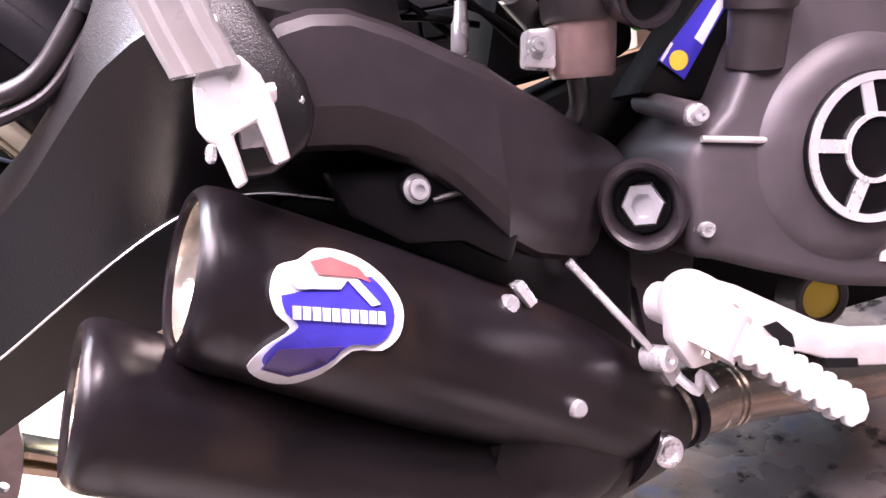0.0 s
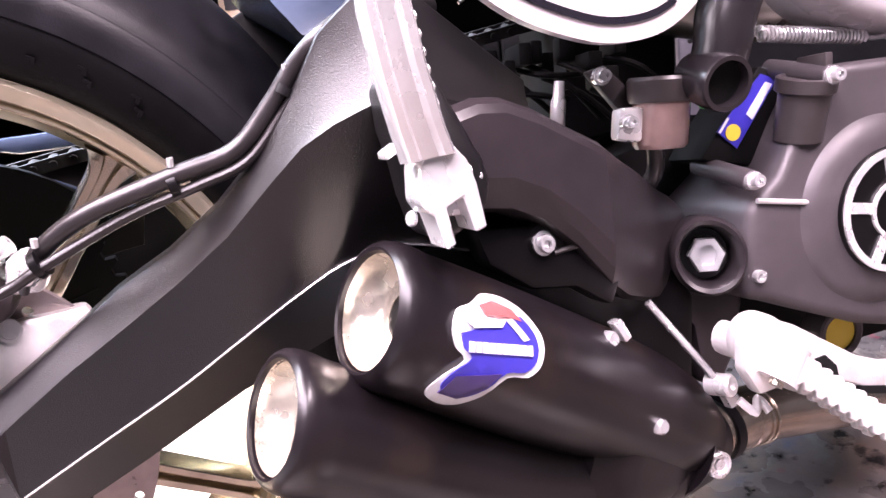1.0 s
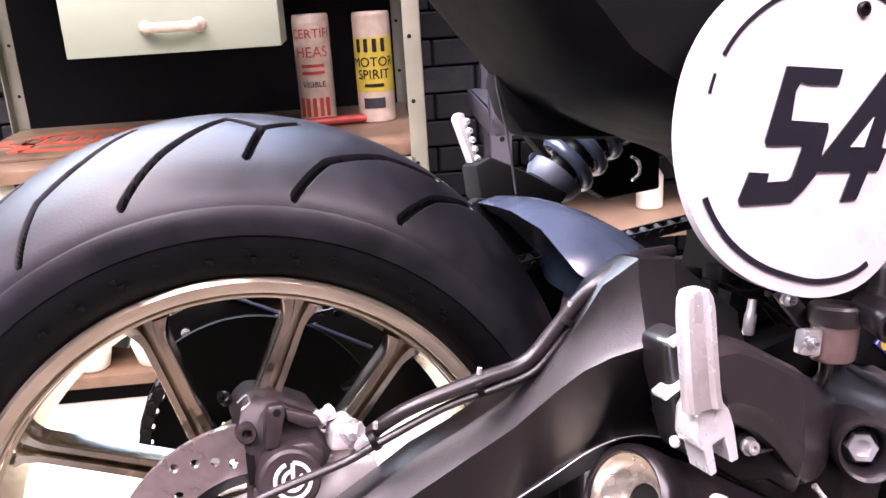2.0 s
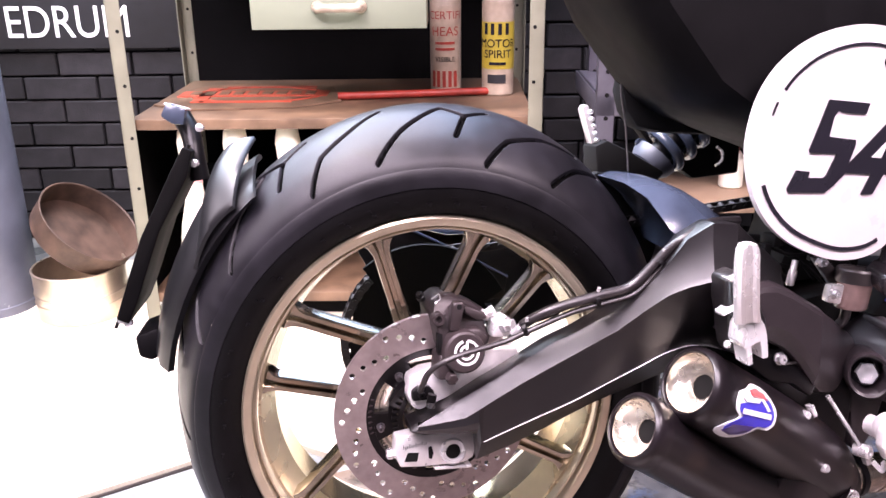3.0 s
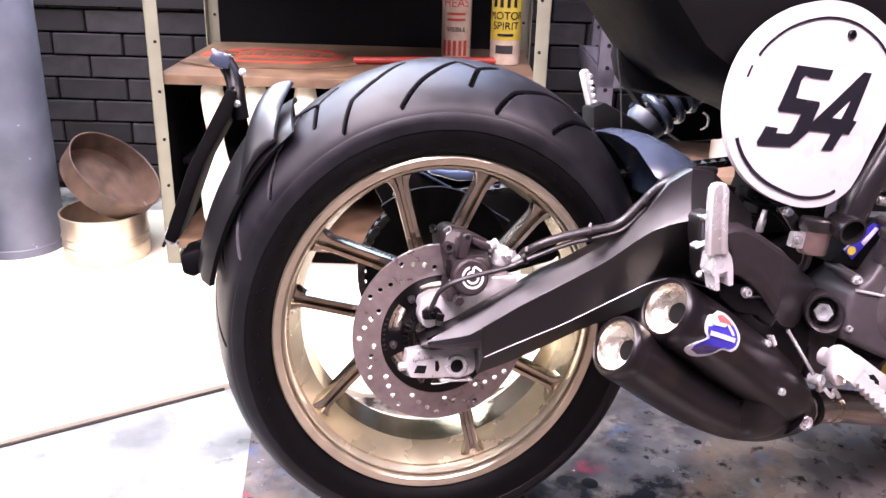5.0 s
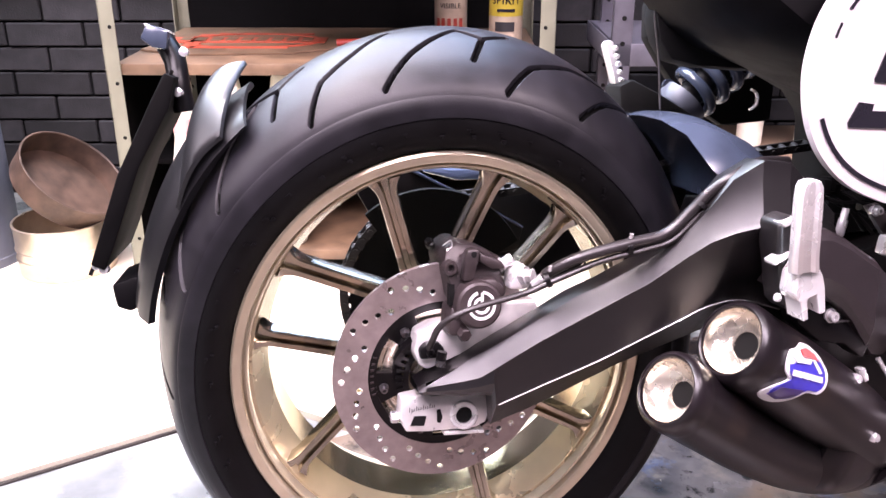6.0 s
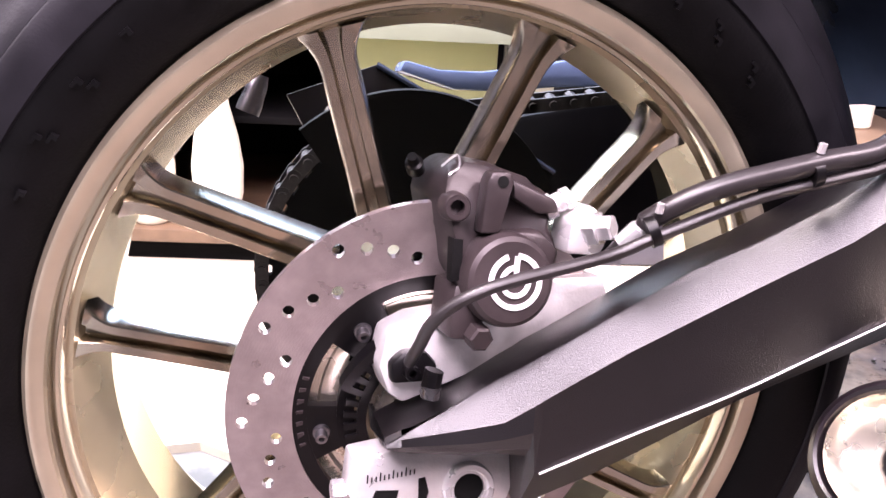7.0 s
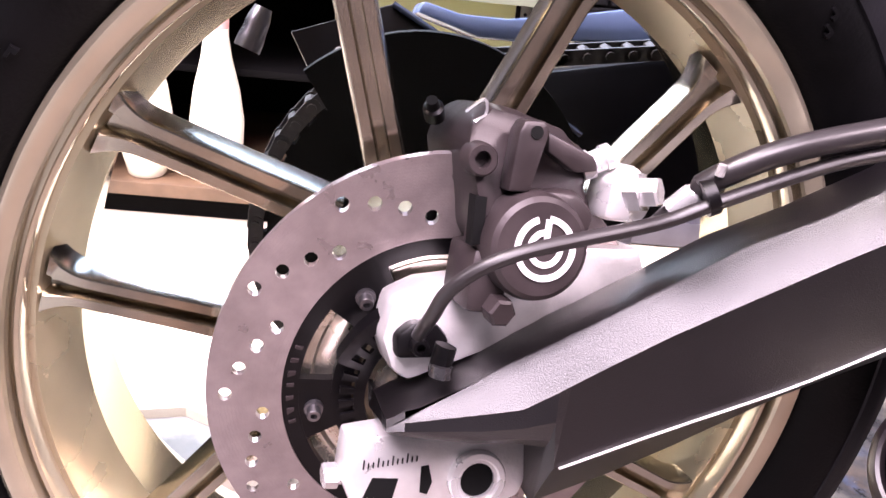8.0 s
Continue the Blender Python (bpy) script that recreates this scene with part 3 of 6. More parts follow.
assembly("arm")
stations = [  # x, front y, crease z, back-top z, bottom z
    (-0.044, -0.150, 0.0035, 0.004, 0.000), (-0.036, -0.153, 0.009, 0.010, -0.003), (0.000, -0.161, 0.0165, 0.026, -0.004), (0.017, -0.165, 0.0205, 0.036, -0.002), (0.0325, -0.168, 0.0305, 0.0455, -0.003), (0.0375, -0.169, 0.034, 0.049, -0.054),
    (0.05, -0.172, 0.043, 0.057, -0.040), (0.079, -0.179, 0.063, 0.077, -0.019), (0.112, -0.186, 0.083, 0.100, 0.001), (0.145, -0.195, 0.104, 0.118, 0.022), (0.177, -0.211, 0.128, 0.142, 0.045), (0.205, -0.227, 0.156, 0.170, 0.063),
    (0.222, -0.238, 0.172, 0.196, 0.075), (0.240, -0.248, 0.182, 0.228, 0.088), (0.262, -0.260, 0.190, 0.246, 0.098), (0.29, -0.262, 0.19, 0.244, 0.105), (0.33, -0.25, 0.18, 0.215, 0.11), (0.37, -0.23, 0.165, 0.19, 0.11)]
SEAM = [(0.040, -0.1643, -0.0126), (0.083, -0.1745, 0.010), (0.137, -0.189, 0.0385), (0.175, -0.199, 0.0615), (0.209, -0.208, 0.082), (0.2345, -0.2095, 0.0948), (0.255, -0.2095, 0.101), (0.2716, -0.2095, 0.1033), (0.29, -0.2095, 0.1015), (0.325, -0.2095, 0.091)]


def seam_at(x):
    """Depth and height of the swingarm's lower seam."""
    for p, q in zip(SEAM, SEAM[1:]):
        if x <= q[0]:
            t = max(0.0, (x - p[0]) / (q[0] - p[0]))
            return p[1] + (q[1] - p[1]) * t, p[2] + (q[2] - p[2]) * t
    return SEAM[-1][1:]


rings = []
for x, yf, zc, zb, z0 in stations:
    ys, zs = seam_at(x)
    if x < 0.035:
        ys, zs = yf - 0.001, zc - 0.5 * (zc - z0)
    y0 = ys + 0.006
    if x > 0.035:  # the underside leans back to a lower inner edge
        y0, z0 = -0.145, -0.047 + 0.36 * (x - 0.0275) + 0.10 * min(0.09, max(0, x - 0.09))
    deep = 0.06 + 0.06 * min(1, max(0, (x - 0.06) / 0.06))
    zb += 0.004 * min(1, max(0, zb - zc) / 0.0135)
    h, dp = zc - z0, 0.0125 * min(1, (max(0, zb - zc) / 0.0135) ** 1.8 + 0.02)
    rings.append([V((x, yf + 0.05, zb - 0.012)), V((x, yf + 0.044, zb)), V((x, yf + 0.040, zb + 0.001)), V((x, yf + dp + 0.0015, zb)), V((x, yf + dp, zb - 0.001)), V((x, yf + 0.003 + (dp - 0.003) * (0.45 + 0.45 * min(1, max(0, (x - 0.20) / 0.03))), zc + 0.0025 + (zb - zc - 0.0035) * 0.45 + 0.3 * max(0, zb - zc - 0.016))), V((x, yf + 0.003, zc + 0.0025)), V((x, yf, zc - 0.002)), V((x, ys, zs)), V((x, y0 - 0.003, z0 + 0.006 * min(1, h / 0.03))),
                  V((x, y0 + 0.002, z0)), V((x, max(yf, ys, y0 - 0.04) + deep, z0 + 0.004)), V((x, yf + deep + 0.002, 0.5 * (z0 + zb)))])
arm = part("swingarm", loft(bmesh.new(), rings), M_SWING, bike, "textured black aluminium swingarm", sharp=24)
line = smooth([(x, y - 0.0006, z) for x, y, z in SEAM], 4)
part("seam", sweep(line, 0.0007, 8), M_ALU, arm, "thin bright seam line")
# bridge over the tyre, and the far arm
assembly("body")
rings = []
for y, dx, dz in ((-0.215, 0.03, -0.05), (-0.19, 0.012, -0.018), (-0.15, 0.004, -0.006), (-0.11, 0.002, -0.003), (-0.06, 0.012, -0.004), (-0.01, 0.026, -0.006)):
    rings.append([V((x + dx, y, z + dz)) for x, z in ((0.200, 0.286), (0.222, 0.292), (0.243, 0.291), (0.272, 0.281), (0.294, 0.266), (0.307, 0.238), (0.297, 0.214), (0.272, 0.204), (0.264, 0.232), (0.236, 0.262))])
part("bridge", loft(bmesh.new(), rings), M_BLUEBLACK, arm, "glossy black swingarm bridge over the tyre", sharp=40)
# dark filler plate that stands for the shade between bridge and tyre
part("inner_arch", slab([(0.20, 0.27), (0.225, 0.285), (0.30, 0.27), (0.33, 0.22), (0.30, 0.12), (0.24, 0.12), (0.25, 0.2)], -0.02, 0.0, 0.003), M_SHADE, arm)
far = [(-0.02, 0.05), (0.03, 0.13), (0.10, 0.172), (0.2, 0.196), (0.27, 0.21), (0.32, 0.15), (0.22, 0.06), (0.09, 0.02), (0.0, -0.01)]
part("far_arm", slab(far, 0.085, 0.12, 0.006), M_BLACK_METAL, arm)
guard = [(-0.012, 0.197), (0.034, 0.1875), (0.074, 0.19), (0.116, 0.197), (0.165, 0.203), (0.25, 0.22), (0.25, 0.245), (0.16, 0.228), (0.095, 0.2115), (0.055, 0.2035), (0.02, 0.2015), (-0.008, 0.206)]
part("sprocket_guard", placed(loft(bmesh.new(), [[wp(r, a, y) for r, y in ((0.02, 0.083), (0.131, 0.083), (0.131, 0.087), (0.02, 0.087))] for a in range(28, 128, 4)]), BODY[0].inverted()), M_SHADE, bike, "black guard plate over the sprocket")
part("chain_guard", slab(guard, 0.05, 0.075, 0.003), M_GUARD, bike, "glossy plastic chain guard with a blue reflection in its colour")
tri = [(-0.095, 0.172), (-0.0295, 0.200), (0.03, 0.174), (0.063, 0.159), (0.124, 0.130), (0.12, 0.10), (0.06, 0.09), (-0.03, 0.085), (-0.062, 0.10), (-0.075, 0.14)]
gp = part("chain_guard_plate", slab(tri, 0.048, 0.054, 0.001), M_BLACK_METAL, bike)
part("plate_rim", sweep([(-0.0295, 0.047, 0.200), (0.03, 0.047, 0.174), (0.063, 0.047, 0.159), (0.124, 0.047, 0.130)], 0.0022, 8), M_BLUEBLACK, gp)
part("tensioner", sweep(smooth([(-0.114, 0.045, 0.184), (-0.118, 0.045, 0.170), (-0.122, 0.045, 0.157)], 4), [0.006, 0.0065, 0.0075, 0.008, 0.008, 0.0085, 0.009, 0.009, 0.009], 14), M_DARK_STEEL, bike)
socket_bolt((-0.062, 0.046, 0.163), (0, -1, 0), 0.004, bike)

# axle adjuster
assembly("adjuster")
plate = [(-0.0733, -0.010), (-0.042, -0.003), (-0.0394, -0.0066), (0.0144, 0.0015), (0.0244, -0.0005), (0.0340, -0.0145), (0.027, -0.037), (0.0146, -0.0435), (-0.0404, -0.0475), (-0.0663, -0.0475), (-0.0741, -0.0312)]
adj = part("axle_adjuster", slab(plate, -0.148, -0.128, 0.0022), M_ALU_CAST, bike, "pale cast aluminium axle adjuster plate")
part("axle_nut", turned((0.0, -0.148, -0.0276), (0, -1, 0), [(-0.004, 0.0165), (0.0025, 0.0165), (0.0035, 0.0155), (0.0035, 0.0125), (0.0025, 0.0115), (0.0025, 0.0098), (-0.002, 0.0097)], 36, caps=(True, False)), M_ALU, adj, "bright axle end with hollow bore")
part("bore", turned((0.0, -0.1483, -0.0276), (0, -1, 0), [(0, 0.0097), (0.0004, 0.0097)], 24), M_HOLE, adj)
part("slot", slab([(-0.031, -0.036), (-0.027, -0.037), (-0.025, -0.030), (-0.028, -0.021), (-0.032, -0.022)], -0.1488, -0.14, 0.0), M_HOLE, adj)
bm = bmesh.new()
for i in range(12):
    x = -0.064 + i * 0.0026
    block(x, x + 0.0007, -0.1486, -0.147, -0.0245 + i * 0.0005, -0.0215 + i * 0.0005 + (0.002 if i % 3 == 0 else 0), 0, bm)
part("scale_marks", bm, M_BLACK_METAL, adj)
part("window", slab([(-0.062, -0.040), (-0.046, -0.040), (-0.044, -0.029), (-0.058, -0.029)], -0.1487, -0.142, 0.0), M_HOLE, adj)
part("adjuster_screw", turned((-0.064, -0.137, -0.034), (-1, 0, -0.05), [(0, 0.0045), (0.01, 0.0045), (0.0102, 0.0065), (0.017, 0.0065), (0.018, 0.0055)], 6), M_STEEL, adj)
part("foot", slab([(-0.022, -0.052), (0.026, -0.05), (0.026, -0.046), (-0.022, -0.048)], -0.148, -0.13, 0.001), M_ALU, adj)

# ---- caliper, its bracket, hoses ----
assembly("caliper")
brk = [(-0.047, 0.030), (-0.044, 0.051), (-0.028, 0.060), (0.0, 0.066), (0.05, 0.088), (0.094, 0.092), (0.10, 0.078), (0.05, 0.045), (-0.004, 0.02), (-0.03, 0.008), (-0.04, 0.014)]
bracket = part("caliper_bracket", slab(brk, -0.132, -0.108, 0.004), M_ALU_CAST, bike, "pale cast aluminium caliper bracket")
part("bracket_rib", turned((0.044, -0.132, 0.082), (0, -1, 0), [(0, 0.008), (0.002, 0.008), (0.002, 0.006), (0.0005, 0.0058)], 20), M_ALU_CAST, bracket)
bodyp = [(-0.025, 0.134), (-0.021, 0.148), (-0.010, 0.1565), (0.006, 0.155), (0.025, 0.148), (0.0435, 0.1405), (0.047, 0.132), (0.043, 0.122), (0.056, 0.108), (0.05, 0.094), (0.032, 0.086), (0.0, 0.08), (-0.012, 0.092), (-0.016, 0.106), (-0.021, 0.121)]
caliper = part("brake_caliper", slab(bodyp, lambda x, z: -0.157 + max(0, z - 0.138) * 1.1 + max(0, x - 0.028) * 0.5, -0.094, 0.0045, seg=2), M_CALIPER, bike, "dark grey cast rear brake caliper", sharp=40)
part("piston_housing", turned((0.013, -0.140, 0.092), (0, -1, 0), [(0, 0.027), (0.022, 0.0265), (0.026, 0.025), (0.0275, 0.0225), (0.0275, 0.0)], 40), M_CALIPER, caliper)
for r0, r1, a0, a1 in ((0.0128, 0.0158, 112, 452), (0.0064, 0.0092, 100, 400)):
    bm = bmesh.new()
    loft(bm, [[V((0.0148 + r * math.cos(radians(a)), y, 0.0925 + r * math.sin(radians(a)))) for r, y in ((r0, -0.1682), (r1, -0.1682), (r1, -0.1672), (r0, -0.1672))] for a in range(a0, a1 + 1, 8)])
    part("round_emblem", bm, M_STK_WHITE, caliper, "white ring emblem")
part("emblem_bar", block(0.0133, 0.0163, -0.1682, -0.1672, 0.094, 0.1065, 0), M_STK_WHITE, caliper)
part("rib", slab([(-0.0050, 0.116), (0.0068, 0.117), (0.0126, 0.1465), (0.0104, 0.1515), (-0.0012, 0.1505), (-0.0036, 0.145)], -0.1615, -0.15, 0.0022), M_CALIPER, caliper)
part("rib_hole", turned((0.0052, -0.1618, 0.1455), (0, -1, 0), [(-0.001, 0.0032), (0.0004, 0.0032), (0.0004, 0.0)], 16), M_HOLE, caliper)
part("rib", slab([(0.0126, 0.147), (0.040, 0.138), (0.043, 0.131), (0.030, 0.129), (0.014, 0.137)], -0.159, -0.15, 0.002), M_CALIPER, caliper)
part("shoulder", slab([(0.012, 0.119), (0.031, 0.121), (0.043, 0.111), (0.040, 0.098), (0.014, 0.104)], -0.1625, -0.15, 0.004), M_CALIPER, caliper)
# dark strip in the shade colour drawn as the gap beside the pads
part("pad_gap", slab([(-0.0175, 0.088), (-0.012, 0.090), (-0.013, 0.112), (-0.019, 0.112)], -0.1573, -0.15, 0.0), M_SHADE, caliper)
part("ear", turned((-0.0185, -0.150, 0.1292), (0, -1, 0), [(0, 0.0085), (0.008, 0.008), (0.009, 0.007), (0.009, 0.0042), (0.004, 0.004), (0.004, 0.0)], 24), M_CALIPER, caliper)
part("lug", slab([(-0.017, 0.055), (0.004, 0.055), (0.006, 0.085), (-0.016, 0.088)], -0.158, -0.125, 0.005), M_CALIPER, caliper)
part("mounting_bolt", turned((-0.001, -0.155, 0.060), (0.1, -1, -0.15), [(0, 0.0075), (0.009, 0.0075), (0.010, 0.006), (0.010, 0.0)], 6), M_CALIPER, caliper)
part("bleed_nipple", turned((0.040, -0.146, 0.131), (0.75, -0.25, 0.5), [(0, 0.007), (0.006, 0.0075), (0.0062, 0.0058), (0.012, 0.0058), (0.0125, 0.0068), (0.017, 0.0064), (0.018, 0.003)], 18), M_ALU, caliper)
part("banjo_block", slab([(0.048, 0.108), (0.072, 0.108), (0.078, 0.124), (0.064, 0.138), (0.050, 0.130)], -0.160, -0.138, 0.005), M_ALU, caliper, "bright banjo fitting")
part("banjo_bolt", turned((0.066, -0.158, 0.124), (0.55, -0.8, 0.2), [(-0.004, 0.0105), (0.003, 0.0105), (0.0032, 0.0078), (0.010, 0.0078), (0.011, 0.0065), (0.011, 0)], 6), M_STEEL, caliper)
part("pad_pin", turned((-0.028, -0.115, 0.145), (-0.4, -0.6, 0.5), [(0, 0.0055), (0.008, 0.0055), (0.009, 0.0038), (0.014, 0.003)], 14), M_BLACK_METAL, caliper)
part("pad_clip", sweep(smooth([(-0.022, -0.14, 0.150), (-0.016, -0.146, 0.157), (-0.013, -0.143, 0.150), (-0.02, -0.147, 0.146), (-0.016, -0.14, 0.143)], 4), 0.0009, 6), M_STEEL, caliper)
part("pad_backing", slab([(-0.023, 0.088), (-0.016, 0.088), (-0.015, 0.125), (-0.022, 0.123)], -0.108, -0.09, 0.002), M_BLACK_METAL, caliper)

assembly("arm")
hose_a = smooth([(0.062, -0.172, 0.112), (0.070, -0.182, 0.127), (0.085, -0.192, 0.141), (0.109, -0.199, 0.153), (0.155, -0.205, 0.166), (0.189, -0.208, 0.175), (0.213, -0.212, 0.199), (0.229, -0.218, 0.219), (0.246, -0.224, 0.233), (0.275, -0.22, 0.246), (0.32, -0.20, 0.246)], 6)
n = len(hose_a)
part("brake_hose", sweep(hose_a, [0.003 if i < 8 else 0.0058 for i in range(n)], 14), M_HOSE, bike, "thick black brake hose")
hose_b = smooth([(-0.034, -0.150, 0.050), (-0.034, -0.168, 0.064), (-0.029, -0.182, 0.083), (-0.006, -0.189, 0.099), (0.053, -0.190, 0.115), (0.077, -0.194, 0.126), (0.126, -0.2, 0.147), (0.165, -0.206, 0.158), (0.195, -0.210, 0.168), (0.218, -0.214, 0.192), (0.235, -0.222, 0.212), (0.255, -0.226, 0.226), (0.29, -0.216, 0.236)], 6)
part("sensor_cable", sweep(hose_b, 0.0034, 12), M_HOSE, bike, "thin black wheel speed sensor cable")
part("ferrule", turned((0.066, -0.178, 0.119), (0.6, -0.35, 0.7), [(0, 0.0055), (0.012, 0.0062), (0.014, 0.005)], 14), M_STEEL, bike)
for p, d in (((0.153, -0.203, 0.161), (1, -0.1, 0.25)), ((0.076, -0.190, 0.128), (1, -0.3, 0.5)), ((0.222, -0.214, 0.204), (0.6, -0.2, 0.9))):
    part("cable_tie", turned(p, d, [(-0.0025, 0.0075), (-0.0025, 0.0084), (0.0025, 0.0084), (0.0025, 0.0075)], 18), M_BLACK_METAL, bike)
    part("tie_head", turned(V(p) + V((0, -0.004, 0.010)), (0, -0.3, 1), [(0, 0.0022), (0.005, 0.002)], 8), M_STEEL, bike)
assembly("caliper")
sensor = part("speed_sensor", slab([(-0.040, 0.022), (-0.016, 0.024), (-0.012, 0.034), (-0.020, 0.042), (-0.034, 0.042), (-0.042, 0.034)], -0.138, -0.118, 0.003), M_BLACK_METAL, bike, "black wheel speed sensor")
socket_bolt((-0.030, -0.137, 0.031), (0, -1, 0), 0.0058, sensor, material=M_BLACK_METAL)
part("sensor_plug", rod((-0.020, -0.150, 0.036), (-0.022, -0.150, 0.022), 0.0055, 12), M_BLACK_METAL, sensor)
part("sensor_tip", rod((-0.022, -0.152, 0.027), (-0.022, -0.152, 0.021), 0.0058, 12), M_DARK_STEEL, sensor)
part("bracket_arc", placed(ring_of([(0.056, -0.090), (0.062, -0.090), (0.062, -0.08), (0.056, -0.08)], 40, 70, 150), BODY[0].inverted()), M_BLACK_METAL, bracket)


# ---- exhaust ----
assembly("exhaust")
UP = [(0.236, -0.258, 0.080), (0.288, -0.248, 0.052), (0.35, -0.232, 0.018), (0.42, -0.207, -0.020), (0.48, -0.182, -0.056), (0.525, -0.160, -0.084)]
UP_R = [0.0405, 0.0425, 0.0445, 0.0455, 0.0445, 0.036]
LOW = [(0.178, -0.249, 0.031), (0.24, -0.230, -0.004), (0.31, -0.213, -0.042), (0.39, -0.193, -0.0745), (0.46, -0.176, -0.0895), (0.525, -0.160, -0.092)]
LOW_R = [0.0392, 0.039, 0.0385, 0.0392, 0.0395, 0.036]
FACE = V((0.92, 0.16, -0.33)).normalized()  # the way into the open ends


def along(pts, rs, k=6):
    p = smooth(pts, k)
    q = smooth([(r, 0, 0) for r in rs], k)
    return p, [v.x for v in q]


def silencer(pts, rs):
    p, r = along(pts, rs, 8)
    run = [0.0]
    for a, b in zip(p, p[1:]):
        run.append(run[-1] + (b - a).length)

    def at(s):
        i = max(k for k in range(len(run) - 1) if run[k] <= s + 1e-9)
        t = (s - run[i]) / (run[i + 1] - run[i])
        return p[i].lerp(p[i + 1], t), r[i] + t * (r[i + 1] - r[i]), (p[i + 1] - p[i]).normalized()

    # rolled end lip, then the body; the cut turns from the open face to the axis
    head = [(0.006, 0.80), (0.001, 0.82), (0.0, 0.86), (0.002, 0.93), (0.005, 0.98), (0.010, 1.006), (0.017, 1.014), (0.023, 1.006), (0.026, 0.994), (0.030, 0.992), (0.05, 0.995), (0.075, 1.0), (0.10, 1.0)]
    body = [(0.13 + (run[-1] - 0.13) * k / 14, 1.0) for k in range(15)]
    rings = []
    for s, f in head + body:
        c, rad, d = at(s)
        w = min(1, max(0, (s - 0.02) / 0.11))
        nrm = FACE.lerp(d, w).normalized()
        e1 = d.cross(V((0, 0, 1))).normalized()
        e2 = d.cross(e1)
        row = []
        for k in range(56):
            q = rad * f * (math.cos(2 * math.pi * k / 56) * e1 + math.sin(2 * math.pi * k / 56) * e2)
            row.append(c + q - d * (q.dot(nrm) / d.dot(nrm)))
        rings.append(row)
    ob = part("silencer", loft(bmesh.new(), rings, (False, True)), M_MUFF, bike, "matt black round silencer with rolled end lip", sharp=30)
    r0 = rs[0] * 0.80
    d = FACE
    part("end_funnel", turned(p[0] + d * 0.004, d, [(0, r0), (0.003, r0 * 0.985), (0.009, r0 * 0.92), (0.016, r0 * 0.74), (0.020, r0 * 0.5), (0.020, r0 * 0.42), (0.05, r0 * 0.41)], 40, caps=(False, True)), M_LINER, ob, "bright brass toned end funnel")
    part("outlet", turned(p[0] + d * 0.0255, d, [(0, r0 * 0.44), (0.02, r0 * 0.4)], 24), M_HOLE, ob)
    return ob


upper, lower = silencer(UP, UP_R), silencer(LOW, LOW_R)
rings = []
pu, ru = along(UP, UP_R, 8)
pl, rl = along(LOW, LOW_R, 8)
for k in range(13):
    x = 0.392 + 0.0125 * k
    iu = min(range(len(pu)), key=lambda n: abs(pu[n].x - x))
    il = min(range(len(pl)), key=lambda n: abs(pl[n].x - x + 0.012))
    cu, cl = pu[iu], pl[il]
    mid, hv = (cu + cl) / 2, (cu - cl)
    up_, half = V((0.35, 0, 0.94)).normalized(), hv.length / 2 + (ru[iu] + rl[il]) / 2
    half = max(half - 0.007, 0.036) * (0.6, 0.8, 0.93, 0.98, 1.0)[min(k, 4)]
    mid = mid + V((0, 0, 0.003))
    depth = max(ru[iu], rl[il]) * (0.4, 0.7, 0.9, 0.98, 1.0)[min(k, 4)]
    row = []
    for n in range(40):
        a = 2 * math.pi * n / 40
        ca, sa_ = math.cos(a), math.sin(a)
        row.append(mid + up_ * (half * math.copysign(abs(ca) ** 0.72, ca)) + V((0.12, 1, 0)).normalized() * (depth * math.copysign(abs(sa_) ** 0.72, sa_)))
    rings.append(row)
part("silencer_shell", loft(bmesh.new(), rings), M_MUFF, lower, "black shell that joins both silencers", sharp=40)
part("collector", sweep(smooth([(0.49, -0.172, -0.078), (0.515, -0.162, -0.088), (0.535, -0.157, -0.091), (0.552, -0.154, -0.0915)], 4), [0.046 - 0.0014 * i for i in range(13)], 40), M_MUFF, bike, "black silencer collector")
for p in ((0.398, -0.250, 0.032), (0.431, -0.250, -0.033), (0.405, -0.2, -0.104)):
    part("silencer_bolt", turned(p, (0.1, -1, 0.1), [(-0.006, 0.0055), (0.002, 0.0055), (0.004, 0.004), (0.004, 0)], 12), M_STEEL, bike)
part("bolt_tab", slab([(0.403, 0.041), (0.409, 0.043), (0.416, 0.030), (0.411, 0.027)], -0.249, -0.24, 0.001), M_STEEL, bike)
part("clamp_bolt", turned((0.5165, -0.206, -0.0935), (0, -1, 0), [(-0.02, 0.0105), (0.004, 0.0105), (0.005, 0.0095), (0.005, 0.0075), (0.002, 0.0073), (0.002, 0.0045), (0.004, 0.004), (0.004, 0)], 28), M_STEEL, bike)
pipe_path = smooth([(0.545, -0.155, -0.0915), (0.58, -0.152, -0.0895), (0.625, -0.148, -0.0905), (0.70, -0.145, -0.099), (0.79, -0.14, -0.106), (0.9, -0.135, -0.10)], 6)
pr = []
for i, p in enumerate(pipe_path):
    pr.append(0.0265 if 0.55 < p.x < 0.59 else 0.0255)
pipe = part("exhaust_pipe", sweep(pipe_path, pr, 32), M_PIPE, bike, "heat tinted stainless exhaust pipe")
part("pipe_clamp", turned((0.566, -0.153, -0.0903), (1, 0.13, 0.05), [(-0.006, 0.0275), (-0.005, 0.029), (0.004, 0.029), (0.005, 0.0275)], 40), M_BLACK_METAL, pipe)
for x in (0.594, 0.606, 0.612):
    part("pipe_bead", turned((x, -0.150, -0.0902), (1, 0.13, -0.02), [(-0.001, 0.0256), (0, 0.0266), (0.001, 0.0256)], 32), M_PIPE, pipe)


